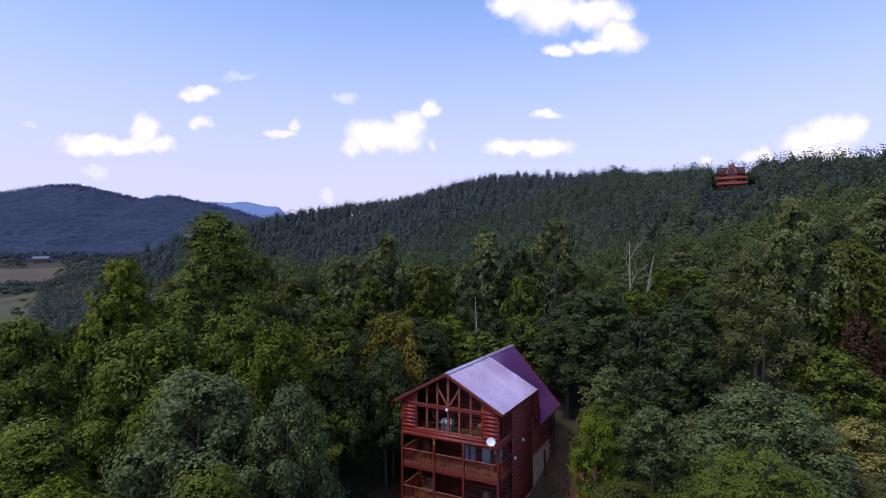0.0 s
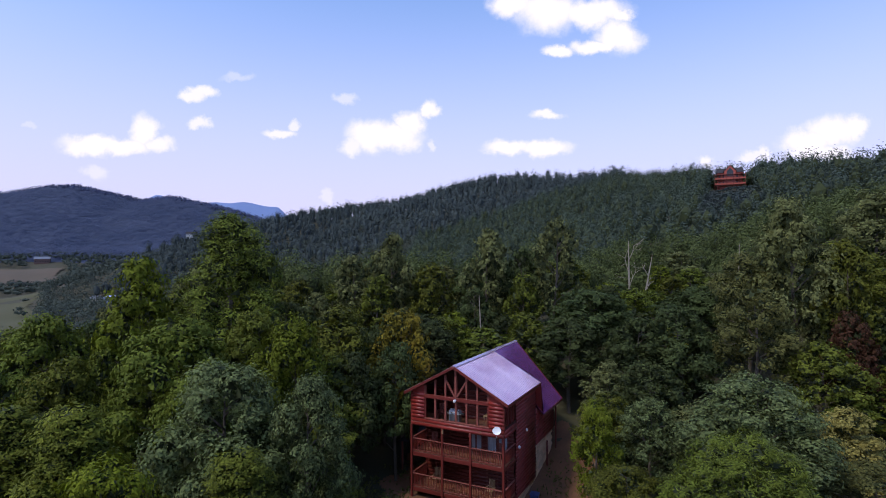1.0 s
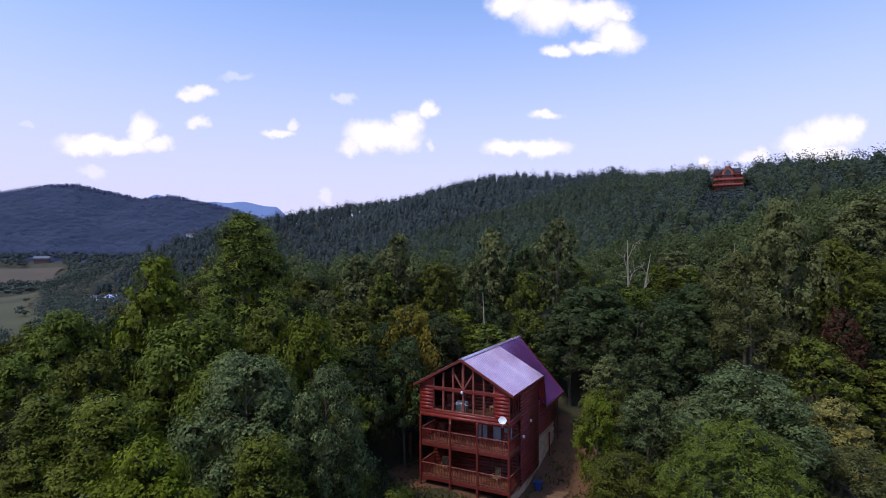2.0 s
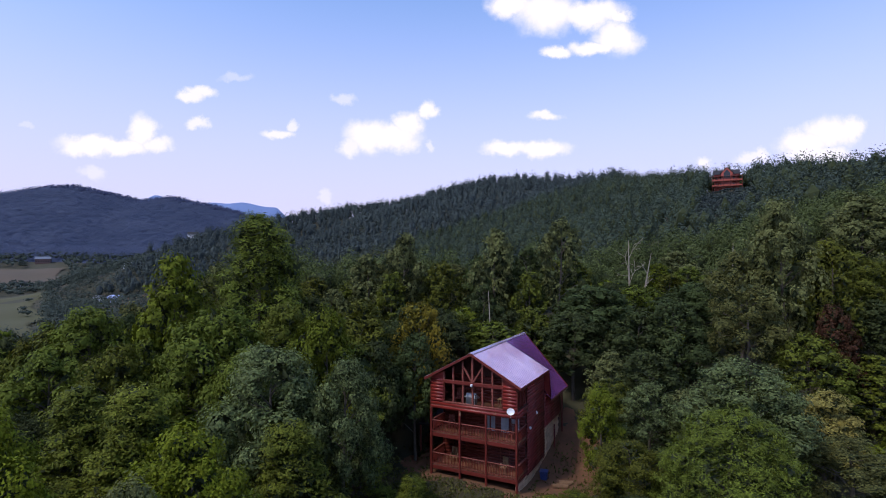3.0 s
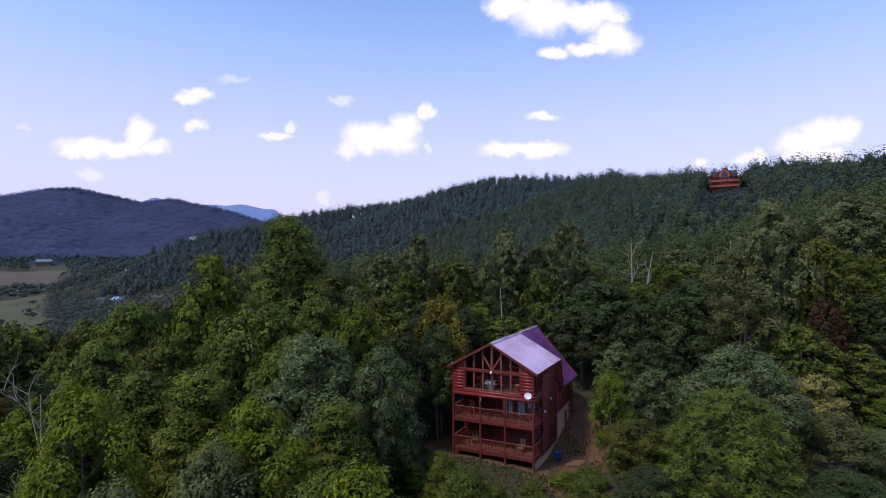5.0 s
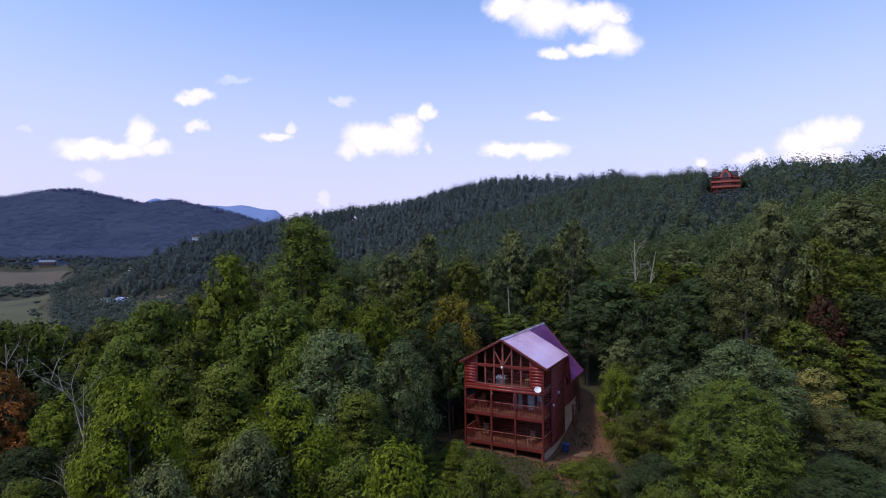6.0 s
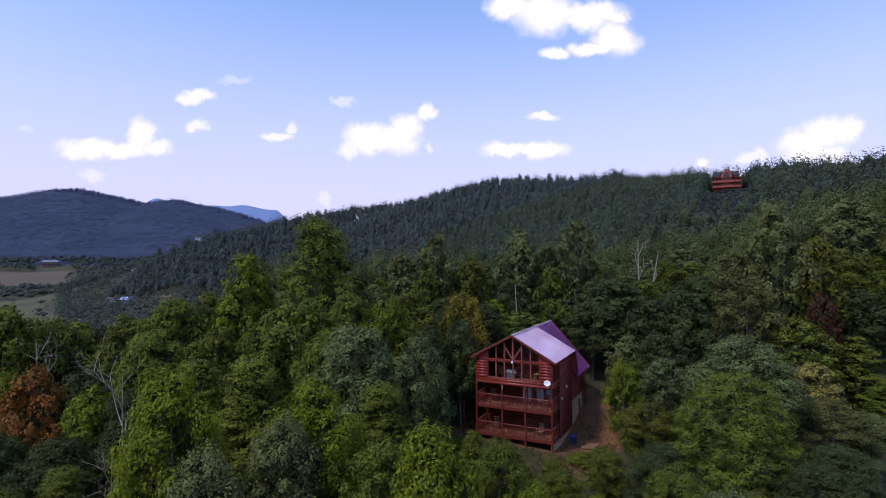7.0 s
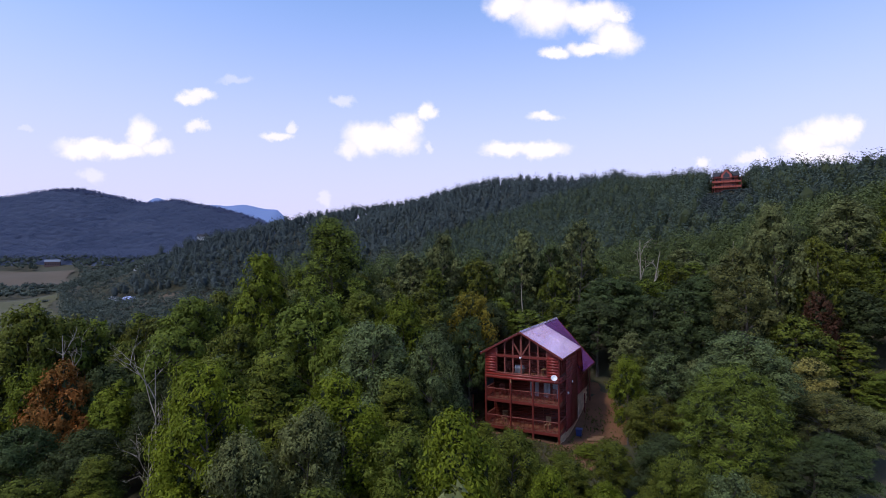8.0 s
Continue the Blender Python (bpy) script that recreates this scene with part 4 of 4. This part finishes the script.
NEAR5 = [
    ("dark", -8.4, 2.4, 11.2, 2.8), ("oak", -10.4, 1.0, 11.4, 3.2), ("dark", -6.6, 9.8, 12.2, 3.0), ("oak", -1.4, 18.0, 12.4, 3.4), ("hemlock", -9.2, -4.6, 9.2, 2.8),
    ("tall", 8.4, 18.5, 12.6, 3.2), ("dark", 42, 10, 14, 3.6), ("oak", 44, 16.5, 19, 3.8), ("tall", 48, 9, 15, 3.6), ("dark", 39.5, 17.5, 17, 3.4), ("oak", 47, 3, 11, 3.4), ("oak", 31, 5, 11.5, 3.2), ("dark", 16.5, 4.5, 10.0, 3.0), ("rust", 34.5, 6.0, 13.8, 1.6), ("dark", 17.5, 11.0, 13.0, 3.2), ("oak", 22.5, -1.5, 9.0, 3.2), ("hemlock", 36.5, 4.5, 9.5, 3.4),
]
NEAR6 = [
    ("tall", -2.2, -13.0, 3.4, 1.5), ("oak", 1.6, -14.0, 3.0, 1.6), ("oak", 5.2, -12.5, 3.6, 1.8), ("bright", 3.2, -17.0, 2.4, 1.6), ("dark", 7.8, -14.5, 4.2, 2.0),
    ("oak", -0.3, -17.5, 2.8, 1.6), ("hemlock", -4.6, -10.5, 4.6, 1.6), ("oak", 6.6, -18.5, 3.6, 1.8), ("oak", -3.5, -18.9, 6.8, 1.9), ("oak", 7.1, -19.8, 5.8, 2.0),
]
LOW_CROWNS = [(-33, -16, 3.0), (-40, -10, 4.0), (-38, -25, 0.5), (-30, -28, 1.5), (-24, -33, 3.5), (-50, -8, 4.5), (-24, -16, 6.5), (18, -24, 2.5), (26, -18, 0.5), (32, -12, -2.0), (40, -4, 4.0), (44, 4, 10.0)]
canopy = []
count = 0
for row in NEAR + NEAR2 + NEAR3 + NEAR4 + NEAR5 + NEAR6:
    kind, x, y, top, radius = row
    plant(kind, x, y, top, radius, count, share=leaf_share(y, top, kind, radius))
    canopy.append((x, y, top, radius))
    count += 1

dead_tree(3.0, 21.2, 14.4, 3, 1, 0.16)
dead_tree(25.6, 38.0, 21.0, 5, 3, 0.2, (0.3, 0))
dead_tree(27.2, 38.6, 19.0, 11, 2, 0.2, (2.4, 0))
dead_tree(32.6, 22.0, 20.2, 8, 1, 0.16, (0.8, 0))
dead_tree(-28.5, -17.0, 10.4, 21, 6, 0.11, (0.5, 0))
dead_tree(-27.4, -20.6, 6.4, 29, 5, 0.08, (0.8, 0.3), "low bare dead tree with tangled grey branches")
dead_tree(-46.0, -1.0, 10.6, 17, 4, 0.14)

# the woods between them: tops follow the measured crowns
known = np.array([row[:3] for row in canopy] + LOW_CROWNS)


def canopy_top(x, y):
    w = 1 / (np.hypot(known[:, 0] - x, known[:, 1] - y) ** 3 + 30)
    return float((known[:, 2] * w).sum() / w.sum())


rng = np.random.default_rng(12)
placed = [(x, y, r) for x, y, _, r in canopy]
mixed = ["oak", "dark", "tall", "oak", "pale", "tall", "olive", "dark", "hemlock", "oak", "lime", "tall", "pale", "dark"]
fillers = []
for _ in range(9000):
    x, y = rng.uniform(-95, 125), rng.uniform(-52, 75)
    depth = y + 47
    if depth < 10 or x > 0.87 * depth + 2 or x < -12 - 0.86 * (depth + 7.6):
        continue
    lx, ly = 0.891 * x - 0.454 * y, 0.454 * x + 0.891 * y
    if -7.6 < lx < 8.2 and -6 < ly < 15 or -6 < x < 9 and -9 < y < 2:
        continue
    if (x + 30) ** 2 + (y + 17) ** 2 < 26:
        continue
    if abs(x + 7.6 + 0.526 * (y + 54.6)) < 2.6 and -42 < y < -18:
        continue
    low = -8 < x < 10 and y < 2
    r = rng.uniform(1.4, 2.2) if low else rng.uniform(2.4, 3.9)
    if any((x - a) ** 2 + (y - b) ** 2 < (0.66 * (r + c)) ** 2 for a, b, c in placed):
        continue
    z = float(ground_height(x, y))
    blend = float(smooth(np.hypot(known[:, 0] - x, known[:, 1] - y).min(), 10, 26))
    top = (1 - blend) * (canopy_top(x, y) - rng.uniform(0.8, 3.2)) + blend * (z + rng.uniform(12.5, 16.5))
    if low:
        top = min(top, 17.6 - 0.345 * (y + 54.6) - rng.uniform(0.4, 2.2))
    if top - z < (2.5 if low else 3.5):
        continue
    placed.append((x, y, r))
    fillers.append((x, y, top, r, depth))
fillers.sort(key=lambda row: row[4])
for i, (x, y, top, r, depth) in enumerate(fillers[:225]):
    kind = mixed[int(rng.integers(len(mixed)))]
    plant(kind, x, y, top, r, i + 100, share=leaf_share(y, top, kind, r))

# low growth under the trees
weed_rng = np.random.default_rng(77)
lx, ly = weed_rng.uniform(-8.5, 9.0, 9000), weed_rng.uniform(-9.5, 11.0, 9000)
grow = ~((np.abs(lx) < 4.3) & (ly > -0.4)) & (weed_rng.uniform(size=9000) < np.where(ly < -0.6, 0.9, 0.16 + 0.5 * (np.sin(lx * 1.3) * np.cos(ly * 0.9) > 0.3)))
wx, wy = 0.891 * lx[grow] + 0.454 * ly[grow], -0.454 * lx[grow] + 0.891 * ly[grow]
foot = np.stack([wx, wy, ground_height(wx, wy) + 0.16], 1)
blade_v, blade_f = leaf_faces(weed_rng, foot, unit_rows(weed_rng, len(foot)) * np.array([1, 1, 0.5]), 0.20, 0.07)
weeds = mesh_object("weeds", blade_v.tolist(), blade_f.tolist(), LEAF["olive"])
tagged(weeds, "thin weeds and grass tufts over the yard", "weeds", kind="stuff")
for i, (x, y, r, h) in enumerate([(-4.9, -2.6, 1.2, 1.7), (-3.6, -4.4, 0.9, 1.2), (5.4, -4.8, 1.2, 1.1), (7.4, -4.6, 1.3, 1.3), (-6.5, -6.0, 1.4, 2.0), (2.6, -6.0, 0.9, 0.9), (-1.0, -7.5, 1.2, 1.3)]):
    key = ("shrub", i % 2)
    z = float(ground_height(x, y))
    m = Matrix.Translation((x, y, z)) @ pose(0, 0, 0, 0, 0, i * 71) @ Matrix.Diagonal((r / 4.4, r / 4.4, h / 13.5, 1))
    if key not in made:
        made[key] = build_tree("bush", "oak" if i % 2 else "hemlock", 300 + i)
        made[key].matrix_basis = m
        ob = made[key]
    else:
        keep = made[key].matrix_basis.copy()
        made[key].matrix_basis = Matrix.Identity(4)
        ob = copy_thing(made[key], m)
        made[key].matrix_basis = keep
    ob.name = "shrub"
    tagged(ob, "low green shrub at the edge of the yard", "shrub", "shrubs")


# ---- woods too far to count ----
def woodland(name, x, y, height, radius, leaves, long, mat, label, seed, tops=None, dark_inside=False, low=0.68, calm=0.0, cores=True):
    """One mesh of many crowns: lumpy cores under loose leaf sprays."""
    rng = np.random.default_rng(seed)
    x, y = np.asarray(x), np.asarray(y)
    n = len(x)
    z = ground_height(x, y)
    h, r = height * rng.uniform(0.75, 1.25, n), radius * rng.uniform(0.7, 1.35, n)
    if tops is not None:
        h, r = tops - z, radius
    centre = np.stack([x, y, z + low * h], 1)
    size = np.stack([r, r, (1 - low) * h], 1)
    jitter = rng.uniform(0.42, 0.66, (n, len(BALL_V), 1))
    core = (BALL_V[None] * jitter * size[:, None] + centre[:, None]).reshape(-1, 3)
    core_f = (BALL_F[None] + (np.arange(n) * len(BALL_V))[:, None, None]).reshape(-1, 3)
    if not cores:
        core, core_f = core[:0], core_f[:0]
    pick = np.repeat(np.arange(n), leaves)
    way = unit_rows(rng, len(pick))
    way[:, 2] = np.abs(way[:, 2]) * np.where(rng.uniform(size=len(pick)) < 0.85, 1, -0.6)
    lump = 1 + 0.22 * np.sin(4 * way[:, 0] + pick * 1.7) * np.sin(4 * way[:, 1] + pick)
    place = centre[pick] + way * size[pick] * (lump * rng.uniform(0.75, 1.05, len(pick)))[:, None]
    # calm faces leaves alike, muting their shading as air haze would
    normal = (1 - calm) * way + 0.45 * unit_rows(rng, len(pick)) + calm * np.array([-0.3, -0.6, 1.0])
    normal /= np.linalg.norm(normal, axis=1, keepdims=True)
    lv, lf = leaf_faces(rng, place, normal, long, long * 0.62)
    me = bpy.data.meshes.new(name)
    faces = core_f.tolist() + (lf + len(core)).tolist()
    me.from_pydata(np.concatenate([core, lv]).tolist(), [], faces)
    me.materials.append(mat)
    me.materials.append(CROWN_SHADE)
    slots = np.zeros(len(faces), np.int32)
    # dark cores carry the shade inside the crowns in their colour
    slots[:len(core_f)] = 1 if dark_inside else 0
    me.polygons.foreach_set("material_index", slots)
    return tagged(new(name, me), label, "woods", kind="stuff")


def scatter(seed, tries, x0, x1, y0, y1, gap, keep):
    rng = np.random.default_rng(seed)
    cells, out = set(), []
    x, y = rng.uniform(x0, x1, tries), rng.uniform(y0, y1, tries)
    good = keep(x, y)
    for a, b in zip(x[good], y[good]):
        c = (int(a // gap), int(b // gap))
        if c in cells:
            continue
        cells.add(c)
        out.append((a, b))
    out = np.array(out)
    return out[:, 0], out[:, 1]


def in_view(x, y):
    return np.abs(x + 3) < 0.88 * (y + 55) + 15


def not_field(x, y):
    d = y + 46
    c = x + 3 + 0.79 * d
    a = ((c > 55) | (d < 535) | (d > 650)) & ((np.abs(c - 29) > 24) | (d < 640) | (d > 694))
    b = (c > 0.045 * d) | (d < 225) | (d > 490)
    c = (((x + 225) / 30) ** 2 + ((y - 335) / 18) ** 2 > 1) & (((x + 250) / 16) ** 2 + ((y - 340) / 16) ** 2 > 1)
    e = (np.abs(x + 3 - 0.526 * d) > 11) | (y < 112) | (y > 224)
    d = e
    return a & b & c & d


rest = np.array(fillers[225:])
woodland("upper_woods", rest[:, 0], rest[:, 1], 14, rest[:, 3] * 1.1, 1000, 0.22, LEAF["mid"], "mixed green woods behind the nearer trees", 15, rest[:, 2], True)
far_x, far_y = scatter(1, 90000, -20, 230, 76, 330, 4.9, lambda x, y: in_view(x, y) & not_field(x, y))
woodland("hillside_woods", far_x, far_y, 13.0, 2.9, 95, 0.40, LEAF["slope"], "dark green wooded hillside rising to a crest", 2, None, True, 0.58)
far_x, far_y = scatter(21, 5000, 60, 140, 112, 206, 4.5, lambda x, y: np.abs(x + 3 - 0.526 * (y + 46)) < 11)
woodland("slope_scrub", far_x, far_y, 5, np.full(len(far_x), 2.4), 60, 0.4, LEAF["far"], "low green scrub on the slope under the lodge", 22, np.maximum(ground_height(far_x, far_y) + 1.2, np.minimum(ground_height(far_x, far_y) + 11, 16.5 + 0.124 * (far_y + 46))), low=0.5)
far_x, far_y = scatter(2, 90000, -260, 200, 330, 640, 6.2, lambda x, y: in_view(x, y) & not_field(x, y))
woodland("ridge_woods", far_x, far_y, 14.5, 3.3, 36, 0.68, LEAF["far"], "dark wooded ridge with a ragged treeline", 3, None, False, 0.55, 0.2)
crest_x, crest_y = [], []
crest_rng = random.Random(41)
for (x0, y0, _), (x1, y1, _) in zip(RIDGE[4:], RIDGE[5:-1]):
    run = math.hypot(x1 - x0, y1 - y0)
    for i in range(int(run / 5.0)):
        u = (i + crest_rng.uniform(0, 1)) / (run / 5.0)
        x, y = x0 + u * (x1 - x0) + crest_rng.uniform(-5, 5), y0 + u * (y1 - y0) + crest_rng.uniform(-5, 5)
        if not_field(np.array([x]), np.array([y]))[0]:
            crest_x.append(x), crest_y.append(y)
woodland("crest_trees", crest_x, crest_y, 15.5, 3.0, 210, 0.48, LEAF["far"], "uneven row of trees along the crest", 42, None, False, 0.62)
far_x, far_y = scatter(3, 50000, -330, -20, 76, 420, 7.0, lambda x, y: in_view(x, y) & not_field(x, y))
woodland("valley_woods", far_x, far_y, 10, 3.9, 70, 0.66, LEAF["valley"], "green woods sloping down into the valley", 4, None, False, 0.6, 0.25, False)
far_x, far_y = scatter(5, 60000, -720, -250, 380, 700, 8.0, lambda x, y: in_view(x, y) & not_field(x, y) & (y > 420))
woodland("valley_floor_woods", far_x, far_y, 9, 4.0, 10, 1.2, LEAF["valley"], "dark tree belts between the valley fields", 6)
far_x, far_y = scatter(7, 60000, -1250, -250, 1095, 1165, 9.0, lambda x, y: in_view(x, y))
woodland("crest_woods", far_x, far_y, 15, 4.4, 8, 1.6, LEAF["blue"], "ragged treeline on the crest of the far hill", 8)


def canopy_sheet(name, xs, ys, tall, cell, mat, label, seed):
    """The unbroken roof of far woods: rounded crowns side by side on the slope."""
    gx, gy = np.meshgrid(xs, ys)
    top = np.zeros_like(gx)
    ix, iy = np.floor(gx / cell).astype(int), np.floor(gy / cell).astype(int)
    for dx in (-1, 0, 1):
        for dy in (-1, 0, 1):
            key = ((ix + dx) * 73856093) ^ ((iy + dy) * 19349663) ^ seed
            a, b, c = [((key * k) % 9973) / 9973.0 for k in (7919, 104729, 1299709)]
            d2 = ((gx - (ix + dx + a) * cell) ** 2 + (gy - (iy + dy + b) * cell) ** 2) / (0.95 * cell) ** 2
            top = np.maximum(top, (0.65 + 0.5 * c) * np.sqrt(np.maximum(1 - d2, 0)))
    z = ground_height(gx, gy) + tall * (0.2 + 0.8 * top) * smooth(gy, 640, 690) - 0.5 * (1 - smooth(gy, 640, 660))
    n, m = len(xs), len(ys)
    i = np.arange((n - 1) * (m - 1))
    a = (i // (n - 1)) * n + i % (n - 1)
    verts = np.stack([gx, gy, z], -1).reshape(-1, 3)
    return tagged(mesh_object(name, verts.tolist(), np.stack([a, a + 1, a + n + 1, a + n], -1).tolist(), mat, smooth=True), label, "woods", kind="stuff")


far_x, far_y = scatter(17, 60000, -1200, -200, 645, 1120, 9.5, lambda x, y: in_view(x, y))
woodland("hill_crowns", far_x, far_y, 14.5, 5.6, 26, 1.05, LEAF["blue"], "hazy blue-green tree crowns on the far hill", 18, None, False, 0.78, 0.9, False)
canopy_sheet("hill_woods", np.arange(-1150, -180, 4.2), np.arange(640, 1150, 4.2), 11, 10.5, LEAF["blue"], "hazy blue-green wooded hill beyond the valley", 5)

# fields on the valley floor
def field(name, d0, d1, left, slope, mat, label):
    def keep(x, y):
        d = y + 46
        c = x + 3 + 0.79 * d + 6 * np.sin(y / 17)
        return (d > d0) & (d < d1) & (c < slope * d) & (c > left)
    tagged(sheet(name, np.arange(-620, -150, 3.5), np.arange(d0 - 50, d1 - 40, 3.5), 1.3, mat, keep), label, "field", kind="structure")


field("pasture", 540, 645, -140, 0.075, PASTURE, "dry tan pasture on a gentle slope")
field("meadow", 228, 470, -120, 0.035, MEADOW, "mown green meadow on the valley floor")
tagged(sheet("clearing", np.arange(-260, -190, 3.0), np.arange(315, 356, 3.0), 1.5, PASTURE, lambda x, y: ((x + 225) / 30) ** 2 + ((y - 335) / 18) ** 2 < 1), "small brown clearing among the woods", "field", kind="structure")
bush_x, bush_y = scatter(31, 40, -420, -190, 200, 420, 14.0, lambda x, y: x + 3 + 0.79 * (y + 46) < 0.06 * (y + 46))
woodland("meadow_bushes", bush_x, bush_y, 5, 2.6, 30, 0.8, LEAF["valley"], "small round bushes scattered over the meadow", 33)
hedge_x, hedge_y = scatter(11, 4000, -560, -300, 455, 510, 8.0, lambda x, y: in_view(x, y) & (x + 3 + 0.79 * (y + 46) < 60) & (np.abs(y - 484) < 12))
woodland("hedge_trees", hedge_x, hedge_y, 8, 3.4, 20, 1.0, LEAF["valley"], "hedge of small trees between the fields", 13)


# ---- distant buildings ----
def far_house(x, y, turn, wide, deep, high, wall_mat, roof_mat, label, floors=1, gable=False, lift=0.0):
    z = float(ground_height(x, y)) + lift
    h = empty("house", pose(x, y, z, 0, 0, turn), label, "house", "distant houses")
    block("wall", (-wide / 2, wide / 2, -deep / 2, deep / 2, -3, high), wall_mat, h, bevel=0.03)
    w, d, rise = wide / 2 + 0.6, deep / 2 + 0.7, 0.32 * deep
    v = [(-w, -d, high - 0.1), (w, -d, high - 0.1), (w, d, high - 0.1), (-w, d, high - 0.1), (-w, 0, high + rise), (w, 0, high + rise)]
    mesh_object("roof", v, [(0, 1, 5, 4), (2, 3, 4, 5), (1, 2, 5), (3, 0, 4), (3, 2, 1, 0)], roof_mat, h)
    for k in range(floors):
        z0 = k * high / floors + 0.9
        for i in range(int(wide // 2.6)):
            xx = -wide / 2 + 1.3 + i * 2.6
            win = block("window", (xx - 0.55, xx + 0.55, -deep / 2 - 0.06, -deep / 2 + 0.02, z0, z0 + 1.3), GLASS, h, bevel=0)
    return h


LODGE_LOG = material("lodge_log", (0.40, 0.085, 0.055), (0.26, 0.055, 0.04), rough=0.5, scale=0.6, bump=0.1)
lodge = far_house(133, 214, -25, 15, 10, 7.6, LODGE_LOG, SHINGLE, "large red log lodge on the wooded crest", 2)
lodge.matrix_basis = pose(133, 214, 51.6, 0, 0, -25) @ Matrix.Diagonal((0.70, 0.72, 0.78, 1))
v = [(-3.4, -7.2, 0), (3.4, -7.2, 0), (3.4, -7.2, 8.2), (0, -7.2, 11.6), (-3.4, -7.2, 8.2)]
v += [(x, 0.5, z) for x, _, z in v]
mesh_object("front_gable", v, [(0, 1, 2, 3, 4), (1, 6, 7, 2), (4, 9, 5, 0), (3, 2, 7, 8), (4, 3, 8, 9)], LODGE_LOG, lodge, "red log front gable")
for s in (-1, 1):
    beam("gable_roof", (0, -3.4, 11.7), (s * 4.1, -3.4, 8.0), 8.2, 0.22, SHINGLE, lodge)
mesh_object("gable_window", [(-2.0, -7.26, 5.2), (2.0, -7.26, 5.2), (2.0, -7.26, 8.0), (0, -7.26, 10.2), (-2.0, -7.26, 8.0), (-2.0, -7.20, 5.2), (2.0, -7.20, 5.2), (2.0, -7.20, 8.0), (0, -7.20, 10.2), (-2.0, -7.20, 8.0)],
            [(0, 1, 2, 3, 4), (9, 8, 7, 6, 5)] + [(i, i + 5, (i + 1) % 5 + 5, (i + 1) % 5) for i in range(5)], GLASS, lodge, "tall glazed gable window")
for z in (0.0, 3.2, 6.2):
    block("balcony", (-9, 9, -8.6, -5.0, z - 0.15, z), TRIM, lodge)
    if z < 6:
        block("balcony_rail", (-9, 9, -8.6, -8.5, z + 0.1, z + 1.0), LODGE_LOG, lodge)
for x in (-9, -5.5, -2, 2, 5.5, 9):
    block("balcony_post", (x - 0.15, x + 0.15, -8.6, -8.3, -5, 6.1), TIMBER, lodge)
far_house(-518, 640, 28, 16, 9, 4.6, material("rust_wall", (0.15, 0.085, 0.07), (0.10, 0.06, 0.05)), GREY_METAL, "low reddish farmhouse above the pasture", lift=1.5)
far_house(-437, 505, 30, 9, 7, 4, WHITE, SHINGLE, "small white farm shed beside the meadow")
far_house(-246, 350, -20, 9, 6, 3.0, material("blue_wall", (0.30, 0.36, 0.62), (0.22, 0.27, 0.5)), material("blue_roof", (0.36, 0.42, 0.72), (0.3, 0.35, 0.6), rough=0.4), "pale blue house among valley trees", lift=0.6)
far_house(-260, 354, -20, 7, 5, 3, WHITE, GREY_METAL, "small white shed near the blue house", lift=0.6)
far_house(-250, 480, 10, 9, 7, 6, WHITE, SHINGLE, "white house half hidden by woods", lift=8.0)
far_house(-330, 510, 0, 9, 7, 4, WHITE, GREY_METAL, "white shed at the woods' edge", lift=7.0)

# distant mountain on the skyline, air haze put into its pale blue
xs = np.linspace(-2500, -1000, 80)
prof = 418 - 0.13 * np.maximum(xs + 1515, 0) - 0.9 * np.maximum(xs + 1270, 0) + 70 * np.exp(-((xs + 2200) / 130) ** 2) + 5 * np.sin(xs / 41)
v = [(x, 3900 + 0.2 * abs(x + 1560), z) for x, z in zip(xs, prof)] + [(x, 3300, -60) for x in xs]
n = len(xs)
tagged(mesh_object("mountain", v, [(i, i + 1, n + i + 1, n + i) for i in range(n - 1)], HAZY_MOUNTAIN, smooth=True), "pale blue distant mountain on the skyline", "mountain", kind="structure")
